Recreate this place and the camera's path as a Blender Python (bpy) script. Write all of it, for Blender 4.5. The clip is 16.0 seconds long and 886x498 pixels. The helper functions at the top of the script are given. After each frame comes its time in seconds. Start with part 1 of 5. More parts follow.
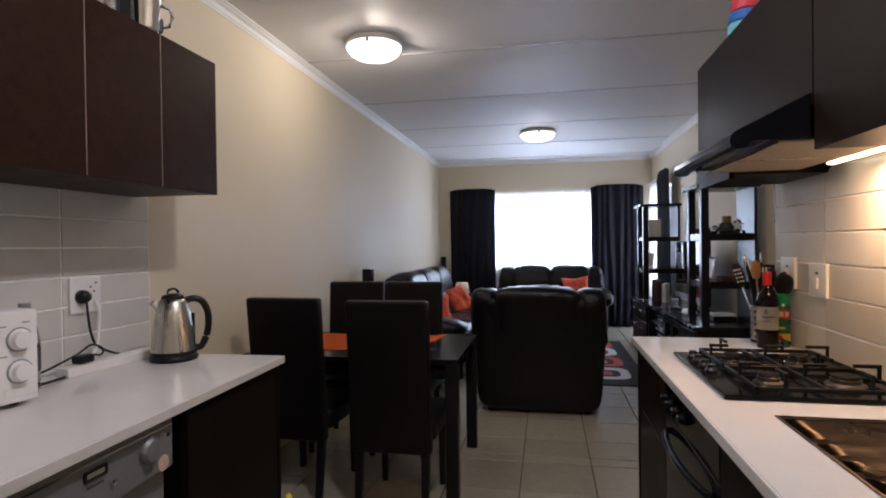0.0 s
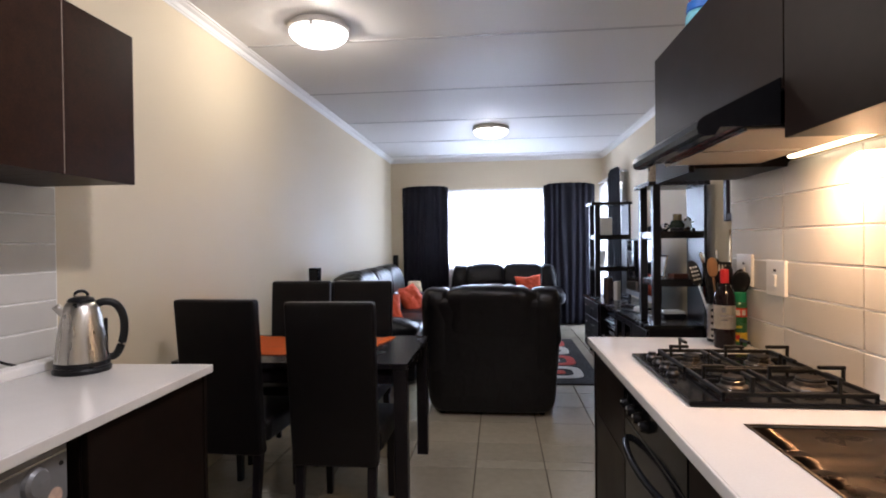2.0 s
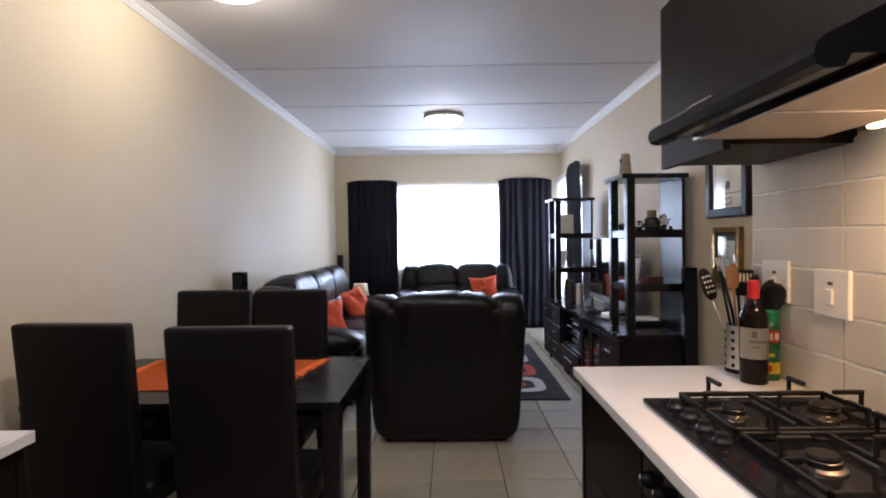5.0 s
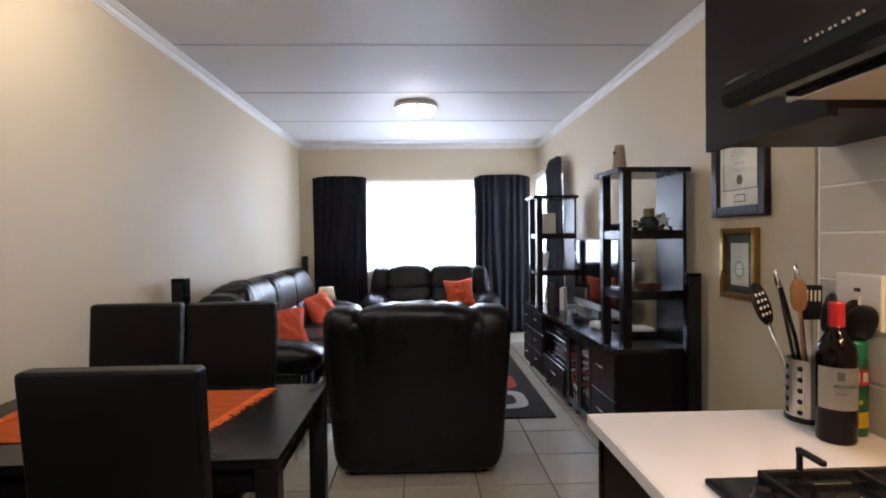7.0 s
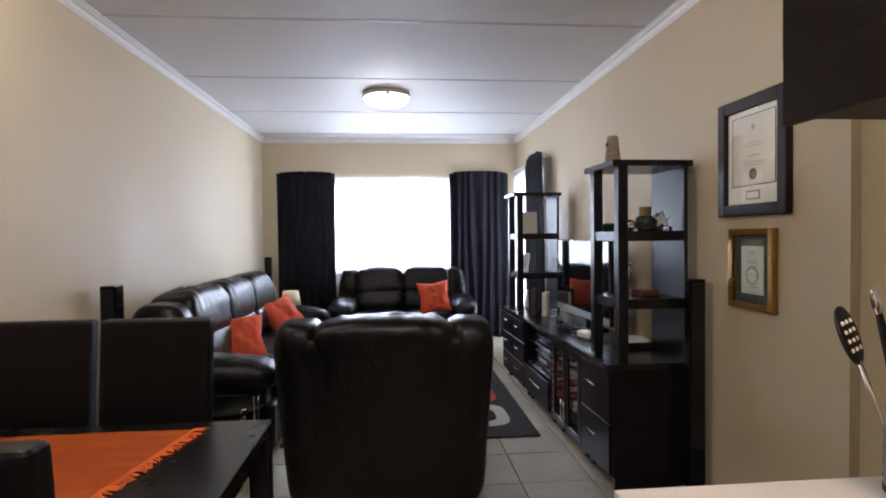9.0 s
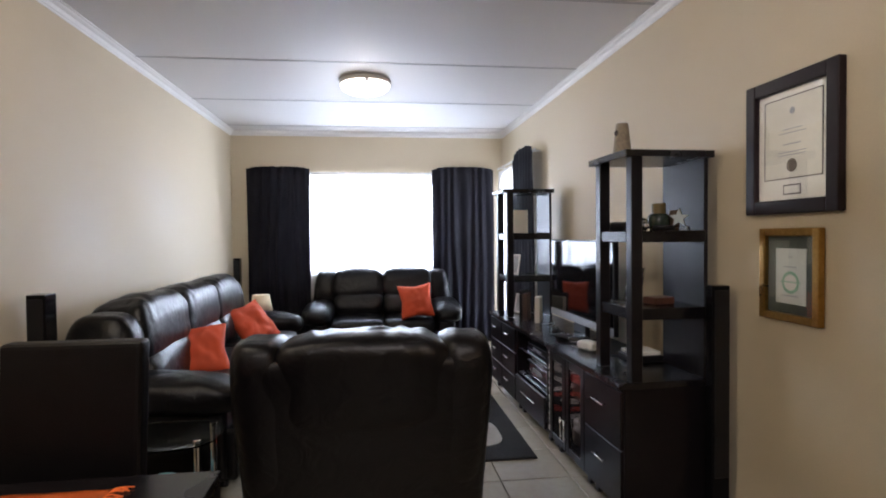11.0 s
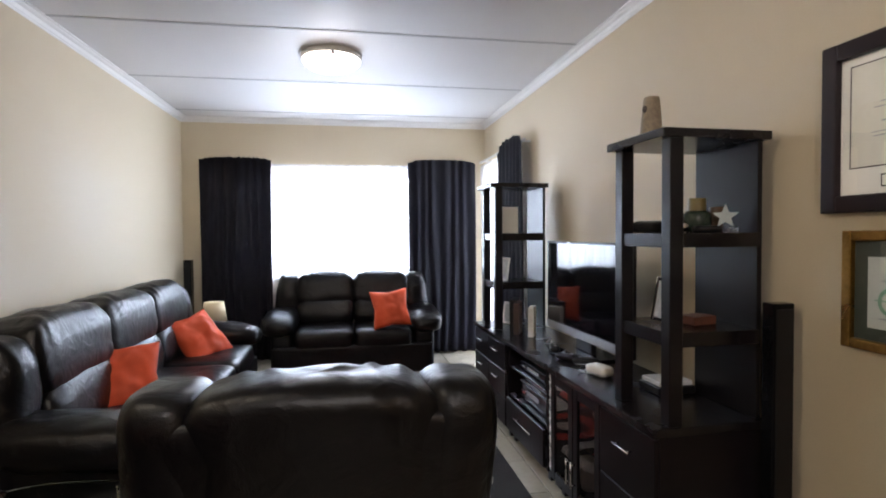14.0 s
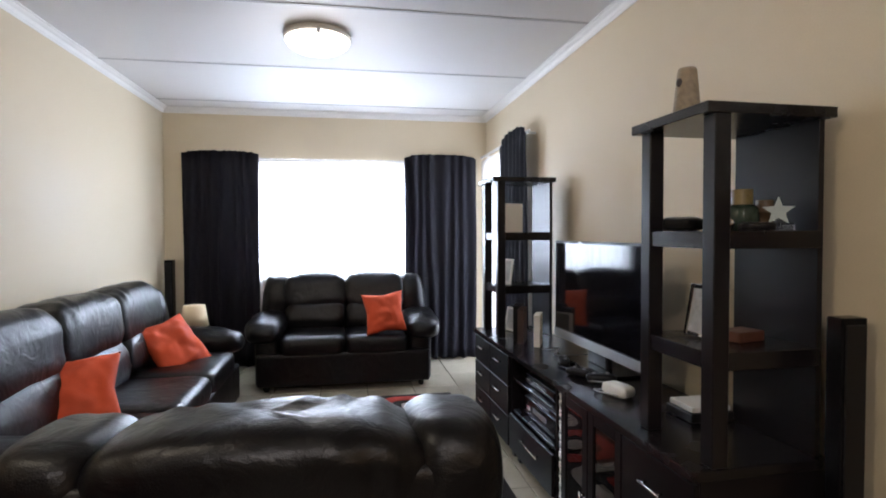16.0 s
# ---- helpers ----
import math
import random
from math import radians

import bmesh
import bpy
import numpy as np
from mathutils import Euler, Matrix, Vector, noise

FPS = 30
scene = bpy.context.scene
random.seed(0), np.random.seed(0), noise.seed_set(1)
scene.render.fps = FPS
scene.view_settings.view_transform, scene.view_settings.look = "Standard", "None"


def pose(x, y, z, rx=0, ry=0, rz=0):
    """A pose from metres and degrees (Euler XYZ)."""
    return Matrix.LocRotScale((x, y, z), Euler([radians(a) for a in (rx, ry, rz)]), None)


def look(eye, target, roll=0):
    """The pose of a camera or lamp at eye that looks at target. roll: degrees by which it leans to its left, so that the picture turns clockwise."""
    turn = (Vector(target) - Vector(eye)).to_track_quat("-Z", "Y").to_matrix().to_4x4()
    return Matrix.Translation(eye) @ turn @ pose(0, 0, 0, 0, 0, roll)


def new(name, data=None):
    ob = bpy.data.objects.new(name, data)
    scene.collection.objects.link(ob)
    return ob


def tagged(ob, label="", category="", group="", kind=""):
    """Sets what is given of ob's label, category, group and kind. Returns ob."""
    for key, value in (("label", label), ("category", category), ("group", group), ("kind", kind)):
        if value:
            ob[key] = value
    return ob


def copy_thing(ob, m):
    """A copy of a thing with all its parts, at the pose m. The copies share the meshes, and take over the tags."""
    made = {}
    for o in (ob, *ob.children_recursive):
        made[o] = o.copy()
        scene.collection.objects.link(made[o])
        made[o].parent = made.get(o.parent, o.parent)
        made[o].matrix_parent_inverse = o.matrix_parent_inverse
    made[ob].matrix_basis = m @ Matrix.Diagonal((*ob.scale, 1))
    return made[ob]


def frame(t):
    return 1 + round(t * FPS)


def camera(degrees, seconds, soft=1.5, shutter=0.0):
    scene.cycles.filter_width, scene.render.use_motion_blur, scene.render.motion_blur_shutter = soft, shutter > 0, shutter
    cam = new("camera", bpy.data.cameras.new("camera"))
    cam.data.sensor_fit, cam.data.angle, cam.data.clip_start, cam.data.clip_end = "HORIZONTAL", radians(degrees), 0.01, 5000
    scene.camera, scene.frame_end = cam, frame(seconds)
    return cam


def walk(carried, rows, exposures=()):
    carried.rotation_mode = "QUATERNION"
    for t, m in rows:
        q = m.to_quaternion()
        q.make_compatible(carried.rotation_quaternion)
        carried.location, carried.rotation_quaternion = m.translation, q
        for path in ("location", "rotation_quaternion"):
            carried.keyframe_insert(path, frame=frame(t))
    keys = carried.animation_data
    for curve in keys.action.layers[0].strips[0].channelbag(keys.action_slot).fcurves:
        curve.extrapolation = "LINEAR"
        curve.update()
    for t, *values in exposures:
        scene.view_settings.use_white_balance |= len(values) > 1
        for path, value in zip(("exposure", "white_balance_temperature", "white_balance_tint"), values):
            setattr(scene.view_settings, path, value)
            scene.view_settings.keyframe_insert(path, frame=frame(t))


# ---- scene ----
cam = camera(78.4, 16.0, soft=1.9)
PATH = [
    (0, (0.192, 0.271, 1.327), (-0.182, 2.236, 1.31), -0.75),
    (0.5, (0.192, 0.276, 1.329), (-0.14, 2.249, 1.31), -0.75),
    (1, (0.189, 0.292, 1.323), (-0.101, 2.271, 1.304), -0.72),
    (1.5, (0.18, 0.35, 1.316), (-0.066, 2.335, 1.294), -0.7),
    (2, (0.188, 0.432, 1.318), (-0.018, 2.421, 1.294), -0.7),
    (2.5, (0.175, 0.497, 1.316), (0.004, 2.489, 1.292), -0.7),
    (3, (0.176, 0.59, 1.319), (0.037, 2.585, 1.293), -0.7),
    (3.5, (0.176, 0.691, 1.315), (0.073, 2.688, 1.287), -0.7),
    (4, (0.158, 0.774, 1.322), (0.084, 2.772, 1.292), -0.7),
    (4.5, (0.156, 0.89, 1.329), (0.106, 2.889, 1.296), -0.72),
    (7, (0.154, 1.482, 1.351), (0.229, 3.481, 1.31), -0.7),
    (7.5, (0.157, 1.589, 1.355), (0.255, 3.586, 1.312), -0.7),
    (8, (0.152, 1.682, 1.357), (0.277, 3.678, 1.311), -0.68),
    (8.5, (0.165, 1.797, 1.36), (0.315, 3.791, 1.316), -0.67),
    (9, (0.177, 1.887, 1.366), (0.347, 3.879, 1.319), -0.66),
    (11.5, (0.163, 2.394, 1.376), (0.434, 4.375, 1.323), -0.6),
    (12, (0.167, 2.507, 1.385), (0.46, 4.485, 1.329), -0.58),
    (12.5, (0.184, 2.598, 1.381), (0.493, 4.573, 1.327), -0.53),
    (13, (0.202, 2.697, 1.381), (0.518, 4.671, 1.326), -0.5),
    (13.5, (0.192, 2.784, 1.38), (0.525, 4.755, 1.324), -0.45),
    (14, (0.207, 2.882, 1.387), (0.55, 4.852, 1.329), -0.42),
    (14.5, (0.219, 2.965, 1.384), (0.567, 4.934, 1.325), -0.38),
    (15, (0.224, 3.057, 1.393), (0.578, 5.024, 1.329), -0.33),
    (15.5, (0.242, 3.135, 1.387), (0.597, 5.102, 1.323), -0.28),
    (16, (0.291, 3.231, 1.378), (0.632, 5.201, 1.32), -0.22),
]
walk(cam, [(t, look(eye, target, roll)) for t, eye, target, roll in PATH],
     [(0, -0.08, 6000, 18), (0.5, 0.0, 6000, 18), (1.0, 0.20, 6000, 18), (2.0, 0.46, 5950, 18), (4.0, 0.50, 5900, 18), (8, 0.51, 6300, 18), (16, 0.68, 6400, 15)])

# ---- world, sun, lights, exposure ----
world = bpy.data.worlds.new("world")
scene.world = world
world.use_nodes = True
wn = world.node_tree
sky = wn.nodes.new("ShaderNodeTexSky")
sky.sky_type, sky.sun_disc = "NISHITA", False
sky.sun_elevation, sky.sun_rotation = radians(40), radians(200)
wn.links.new(sky.outputs[0], wn.nodes["Background"].inputs[0])
wn.nodes["Background"].inputs[1].default_value = 0.15
sun = new("sun", bpy.data.lights.new("sun", "SUN"))
sun.data.energy, sun.data.angle, sun.data.color = 1.2, radians(10), (1, 0.96, 0.9)
sun.matrix_world = look((3, 4, 10), (1, 8, 0))

WL, WR, WF, WB, CEIL = -1.55, 1.805, 9.14, -0.9, 2.66   # left, right, far, back walls and ceiling
WK, KEND, PEND = 1.165, 2.83, 3.71                       # kitchen wall, its end, far end of the added setback


def area(name, m, w, h, power, colour, spread=180):
    lamp = new(name, bpy.data.lights.new(name, "AREA"))
    lamp.data.shape, lamp.data.size, lamp.data.size_y = "RECTANGLE", w, h
    lamp.data.energy, lamp.data.color, lamp.data.spread = power, colour, radians(spread)
    lamp.matrix_world = m
    return lamp


# daylight in the openings of the far window and the side door
area("window_daylight", look((0.14, WF + 0.16, 1.5), (0.14, 5, 1.2)), 1.7, 1.3, 78, (0.72, 0.85, 1.0))
area("side_door_daylight", look((WR + 0.16, 8.4, 1.15), (0, 8.3, 1.0)), 1.1, 1.9, 40, (0.76, 0.87, 1.0))


def bulb(name, x, y, power, colour=(1, 0.95, 0.84), z=CEIL - 0.085):
    lamp = new(name, bpy.data.lights.new(name, "POINT"))
    lamp.data.energy, lamp.data.color, lamp.data.shadow_soft_size = power, colour, 0.05
    lamp.location = (x, y, z)


bulb("dining_bulb", -0.90, 3.69, 14, (1, 0.88, 0.66))
bulb("lounge_bulb", 0.105, 6.84, 5, (1, 0.95, 0.87))
bulb("kitchen_bulb", 0.10, 1.45, 53, (1, 0.945, 0.90), CEIL - 0.115)
area("hood_lamp", look((1.108, 2.0, 1.548), (1.118, 2.0, 0.9)), 0.03, 0.34, 7.5, (1, 0.60, 0.29))


# ---- materials ----
def mix_node(nt, blend="MIX"):
    n = nt.nodes.new("ShaderNodeMix")
    n.data_type, n.blend_type = "RGBA", blend
    return n


def mat(name, col, rough=0.5, metal=0.0, vary=0.25, grain=60, stain=3, bump=0.05, stretch=(1, 1, 1), coat=0.0, rough_vary=0.1, spec=0.5, random_vary=0.0, bump_dist=0.002, placed=False):
    m = bpy.data.materials.new(name)
    m.use_nodes = True
    nt = m.node_tree
    b = nt.nodes["Principled BSDF"]
    co = nt.nodes.new("ShaderNodeTexCoord")
    mp = nt.nodes.new("ShaderNodeMapping")
    mp.inputs["Scale"].default_value = stretch
    geo = nt.nodes.new("ShaderNodeNewGeometry")
    nt.links.new(geo.outputs["Position"] if placed else co.outputs["Object"], mp.inputs[0])
    fine, wide = nt.nodes.new("ShaderNodeTexNoise"), nt.nodes.new("ShaderNodeTexNoise")
    for n, sc, det in ((fine, grain, 4), (wide, stain, 5)):
        n.inputs["Scale"].default_value, n.inputs["Detail"].default_value = sc, det
        nt.links.new(mp.outputs[0], n.inputs["Vector"])
    add = nt.nodes.new("ShaderNodeMath")
    add.operation = "ADD"
    nt.links.new(fine.outputs[0], add.inputs[0])
    nt.links.new(wide.outputs[0], add.inputs[1])
    tone = nt.nodes.new("ShaderNodeMapRange")
    tone.inputs["From Min"].default_value, tone.inputs["From Max"].default_value = 0.6, 1.4
    tone.inputs["To Min"].default_value, tone.inputs["To Max"].default_value = 1 - vary, 1 + vary
    nt.links.new(add.outputs[0], tone.inputs[0])
    last = tone.outputs[0]
    if random_vary:
        info = nt.nodes.new("ShaderNodeObjectInfo")
        r = nt.nodes.new("ShaderNodeMapRange")
        r.inputs["To Min"].default_value, r.inputs["To Max"].default_value = 1 - random_vary, 1 + random_vary
        nt.links.new(info.outputs["Random"], r.inputs[0])
        mul = nt.nodes.new("ShaderNodeMath")
        mul.operation = "MULTIPLY"
        nt.links.new(last, mul.inputs[0])
        nt.links.new(r.outputs[0], mul.inputs[1])
        last = mul.outputs[0]
    mx = nt.nodes.new("ShaderNodeVectorMath")
    mx.operation = "SCALE"
    mx.inputs[0].default_value = col
    nt.links.new(last, mx.inputs["Scale"])
    nt.links.new(mx.outputs[0], b.inputs["Base Color"])
    rg = nt.nodes.new("ShaderNodeMapRange")
    rg.inputs["From Min"].default_value, rg.inputs["From Max"].default_value = 0.3, 0.7
    rg.inputs["To Min"].default_value, rg.inputs["To Max"].default_value = max(0.02, rough - rough_vary), min(1, rough + rough_vary)
    nt.links.new(wide.outputs[0], rg.inputs[0])
    nt.links.new(rg.outputs[0], b.inputs["Roughness"])
    b.inputs["Metallic"].default_value = metal
    b.inputs["Coat Weight"].default_value = coat
    b.inputs["Specular IOR Level"].default_value = spec
    if bump:
        bp = nt.nodes.new("ShaderNodeBump")
        bp.inputs["Strength"].default_value, bp.inputs["Distance"].default_value = bump, bump_dist
        nt.links.new(fine.outputs[0], bp.inputs["Height"])
        nt.links.new(bp.outputs[0], b.inputs["Normal"])
    return m


def leather(name, col, rough, spec=0.45, wrinkles=0.34):
    m = mat(name, col, rough, vary=0.3, spec=spec, grain=14, stain=2.2, bump=0.0, rough_vary=0.04)
    nt = m.node_tree
    co = nt.nodes.new("ShaderNodeTexCoord")
    vo = nt.nodes.new("ShaderNodeTexVoronoi")
    vo.inputs["Scale"].default_value = 260
    wr = nt.nodes.new("ShaderNodeTexNoise")
    wr.inputs["Scale"].default_value, wr.inputs["Detail"].default_value, wr.inputs["Distortion"].default_value = 9, 6, 1.2
    b1, b2 = nt.nodes.new("ShaderNodeBump"), nt.nodes.new("ShaderNodeBump")
    b1.inputs["Strength"].default_value, b1.inputs["Distance"].default_value = 0.25, 0.0015
    b2.inputs["Strength"].default_value, b2.inputs["Distance"].default_value = wrinkles, 0.02
    for n, bb in ((vo, b1), (wr, b2)):
        nt.links.new(co.outputs["Object"], n.inputs["Vector"])
        nt.links.new(n.outputs[0], bb.inputs["Height"])
    nt.links.new(b2.outputs[0], b1.inputs["Normal"])
    nt.links.new(b1.outputs[0], nt.nodes["Principled BSDF"].inputs["Normal"])
    return m


def glow(name, col, strength):
    m = bpy.data.materials.new(name)
    m.use_nodes = True
    b = m.node_tree.nodes["Principled BSDF"]
    b.inputs["Base Color"].default_value = (*col, 1)
    b.inputs["Emission Color"].default_value = (*col, 1)
    b.inputs["Emission Strength"].default_value = strength
    b.inputs["Roughness"].default_value = 0.3
    return m


def glass_mat(name, col=(1, 1, 1), rough=0.02):
    m = bpy.data.materials.new(name)
    m.use_nodes = True
    b = m.node_tree.nodes["Principled BSDF"]
    b.inputs["Base Color"].default_value = (*col, 1)
    b.inputs["Transmission Weight"].default_value = 1
    b.inputs["Roughness"].default_value, b.inputs["IOR"].default_value = rough, 1.45
    return m


def net_mat():
    m = bpy.data.materials.new("net_curtain_cloth")
    m.use_nodes = True
    nt = m.node_tree
    nt.nodes.remove(nt.nodes["Principled BSDF"])
    out = nt.nodes["Material Output"]
    tr, df, cl, m1, m2 = (nt.nodes.new("ShaderNode" + k) for k in ("BsdfTranslucent", "BsdfDiffuse", "BsdfTransparent", "MixShader", "MixShader"))
    tr.inputs[0].default_value = df.inputs[0].default_value = (0.9, 0.9, 0.92, 1)
    co, wv = nt.nodes.new("ShaderNodeTexCoord"), nt.nodes.new("ShaderNodeTexNoise")
    wv.inputs["Scale"].default_value = 90
    rg = nt.nodes.new("ShaderNodeMapRange")
    rg.inputs["To Min"].default_value, rg.inputs["To Max"].default_value = 0.12, 0.5
    nt.links.new(co.outputs["Object"], wv.inputs["Vector"])
    nt.links.new(wv.outputs[0], rg.inputs[0])
    m1.inputs[0].default_value = 0.25
    nt.links.new(rg.outputs[0], m2.inputs[0])
    nt.links.new(tr.outputs[0], m1.inputs[1])
    nt.links.new(df.outputs[0], m1.inputs[2])
    nt.links.new(m1.outputs[0], m2.inputs[1])
    nt.links.new(cl.outputs[0], m2.inputs[2])
    nt.links.new(m2.outputs[0], out.inputs[0])
    return m


M_WALL = mat("cream_wall_paint", (0.65, 0.556, 0.40), 0.62, vary=0.05, grain=180, stain=1.2, bump=0.25, bump_dist=0.0015)
M_CEIL = mat("white_ceiling_board", (0.74, 0.73, 0.73), 0.6, vary=0.03, grain=120, stain=0.8, bump=0.1)
M_TRIM = mat("white_cornice_paint", (0.82, 0.81, 0.80), 0.45, vary=0.04, grain=60, bump=0.05)
M_TILE = mat("beige_floor_tile", (0.40, 0.36, 0.285), 0.22, vary=0.10, grain=22, stain=2.5, bump=0.05, rough_vary=0.03, random_vary=0.06, placed=True)
M_GROUT = mat("brown_floor_grout", (0.11, 0.085, 0.06), 0.85, vary=0.4, grain=90, stain=2)
M_WTILE = mat("pale_grey_wall_tile", (0.63, 0.605, 0.565), 0.16, vary=0.05, grain=9, stain=2, bump=0.03, rough_vary=0.03, random_vary=0.03, placed=True)
M_WGROUT = mat("white_wall_grout", (0.90, 0.89, 0.86), 0.8, vary=0.08, grain=80)
M_BROWN = mat("brown_wood_laminate", (0.019, 0.0072, 0.0036), 0.42, vary=0.4, grain=24, stain=3, stretch=(1, 9, 9), bump=0.02, rough_vary=0.03, spec=0.11)
M_BLACKLAM = mat("charcoal_cabinet_laminate", (0.0090, 0.0058, 0.0045), 0.36, vary=0.25, grain=30, stain=3, bump=0.01, spec=0.075, rough_vary=0.04)
M_EDGE = mat("pale_cabinet_edging", (0.28, 0.22, 0.17), 0.4, vary=0.2)
M_WENGE = mat("dark_wenge_wood", (0.0080, 0.0066, 0.0080), 0.27, vary=0.12, grain=180, stain=5, bump=0.0, rough_vary=0.008, spec=0.32)
M_WENGE_Z = mat("dark_wenge_wood_upright", (0.0080, 0.0066, 0.0080), 0.30, vary=0.12, grain=180, stain=5, bump=0.0, rough_vary=0.008, spec=0.26)
M_FRAME = mat("dark_mahogany_frame", (0.020, 0.011, 0.013), 0.38, vary=0.15, grain=40, stretch=(1, 1, 6), bump=0.0, rough_vary=0.02, spec=0.22)
M_STONE = mat("white_quartz", (0.66, 0.645, 0.625), 0.16, vary=0.04, grain=160, stain=6, bump=0.0, rough_vary=0.04)
M_LEATHER = leather("black_leather", (0.0032, 0.0028, 0.0036), 0.33, 0.30)
M_FAUX = leather("black_faux_leather", (0.0042, 0.0035, 0.0037), 0.42, 0.2, 0.06)
M_CURTAIN = mat("navy_black_curtain_cloth", (0.011, 0.0095, 0.018), 0.75, vary=0.3, grain=220, stain=4, bump=0.35, stretch=(1, 1, 0.4))
M_NET = net_mat()
M_ORANGE = mat("orange_woven_cloth", (0.78, 0.15, 0.022), 0.85, vary=0.25, grain=150, stain=5, bump=0.6, stretch=(1, 6, 1))
M_CUSHION = mat("orange_cushion_cloth", (0.66, 0.088, 0.028), 0.8, vary=0.15, grain=240, stain=5, bump=0.4)
M_STEEL = mat("brushed_steel", (0.60, 0.575, 0.54), 0.31, 1.0, vary=0.1, grain=60, stain=3, stretch=(16, 16, 1), bump=0.02)
M_CHROME = mat("chrome", (0.75, 0.75, 0.76), 0.1, 1.0, vary=0.04, bump=0.0, rough_vary=0.03)
M_BLACKPL = mat("black_plastic", (0.009, 0.009, 0.010), 0.35, vary=0.2, bump=0.02, spec=0.25)
M_GLOSS = mat("black_gloss_enamel", (0.006, 0.006, 0.007), 0.12, vary=0.2, bump=0.0, rough_vary=0.03, spec=0.12)
# sink: the dark brown reflection of the cupboards is put into the steel's colour
M_SINK = mat("sink_steel_dark_reflection", (0.10, 0.072, 0.052), 0.30, 1.0, vary=0.15, grain=90, stain=8, bump=0.05)
M_IRON = mat("matt_black_cast_iron", (0.010, 0.009, 0.008), 0.5, vary=0.3, grain=150, bump=0.2, spec=0.15)
M_BURNER = mat("heat_dulled_steel", (0.16, 0.14, 0.12), 0.3, 1.0, vary=0.3, grain=40, bump=0.05)
M_UNIT = mat("dark_wenge_drawer_fronts", (0.0080, 0.0062, 0.0074), 0.34, vary=0.2, grain=60, stain=5, bump=0.0, rough_vary=0.02, spec=0.16, stretch=(1, 6, 6))
M_WHITEPL = mat("white_plastic", (0.80, 0.79, 0.77), 0.35, vary=0.04, bump=0.0)
M_GREYPL = mat("silver_grey_plastic", (0.30, 0.31, 0.33), 0.38, 0.3, vary=0.08, bump=0.02)
M_WASH = mat("dark_silver_plastic", (0.19, 0.195, 0.21), 0.42, 0.2, vary=0.06, bump=0.02)
M_GLASS = glass_mat("clear_glass")
M_TINTGLASS = glass_mat("smoked_glass", (0.55, 0.45, 0.4))
M_TABLEGLASS = glass_mat("pale_green_table_glass", (0.80, 0.93, 0.90))
M_GOLD = mat("gilt_frame", (0.36, 0.20, 0.05), 0.33, 0.85, vary=0.3, grain=60, bump=0.15)
M_PAPER = mat("cream_paper", (0.72, 0.70, 0.64), 0.8, vary=0.05, grain=70)
M_MOUNT = mat("grey_green_mount", (0.06, 0.07, 0.055), 0.8, vary=0.15)
M_INK = mat("dark_ink", (0.06, 0.05, 0.05), 0.7, vary=0.2)
M_SCREEN = mat("black_tv_screen", (0.006, 0.006, 0.008), 0.06, vary=0.1, bump=0.0, rough_vary=0.02)
M_RUG = mat("black_rug_pile", (0.014, 0.012, 0.012), 0.95, vary=0.35, grain=300, stain=8, bump=0.8, bump_dist=0.006)
M_RUGGREY = mat("grey_rug_pile", (0.46, 0.43, 0.40), 0.95, vary=0.2, grain=300, stain=8, bump=0.8, bump_dist=0.006)
M_RUGRED = mat("red_rug_pile", (0.42, 0.045, 0.03), 0.95, vary=0.25, grain=300, stain=8, bump=0.8, bump_dist=0.006)
M_SHADE = mat("cream_lampshade_cloth", (0.72, 0.58, 0.38), 0.8, vary=0.08, grain=200, bump=0.2)
M_LIT = glow("lit_opal_glass", (1.0, 0.96, 0.88), 3.2)
M_LIT2 = glow("lit_strip_diffuser", (1.0, 0.78, 0.45), 5.0)
M_RIM = mat("satin_lamp_rim", (0.55, 0.52, 0.48), 0.4, 0.2, vary=0.05)
M_FILTER = mat("aluminium_grease_filter", (0.50, 0.42, 0.32), 0.42, 0.6, vary=0.12, grain=400, bump=0.3)
M_CERAMIC = mat("sandy_ceramic", (0.30, 0.24, 0.17), 0.7, vary=0.3, grain=60, stain=14, bump=0.3)


# ---- mesh helpers ----
def box(bm, lo, hi, bevel=0.0, segs=1):
    """A box from corner to corner, its edges rounded by bevel."""
    lo, hi = [min(a, b) for a, b in zip(lo, hi)], [max(a, b) for a, b in zip(lo, hi)]
    r = bmesh.ops.create_cube(bm, size=1)
    vs = r["verts"]
    for v in vs:
        v.co = Vector([(lo[n] + hi[n]) / 2 + v.co[n] * (hi[n] - lo[n]) for n in range(3)])
    if bevel:
        es = list({e for v in vs for e in v.link_edges})
        bmesh.ops.bevel(bm, geom=es, offset=bevel, segments=segs, affect="EDGES", profile=0.6)
    return bm


def boxm(lo, hi, bevel=0.0, segs=1):
    return box(bmesh.new(), lo, hi, bevel, segs)


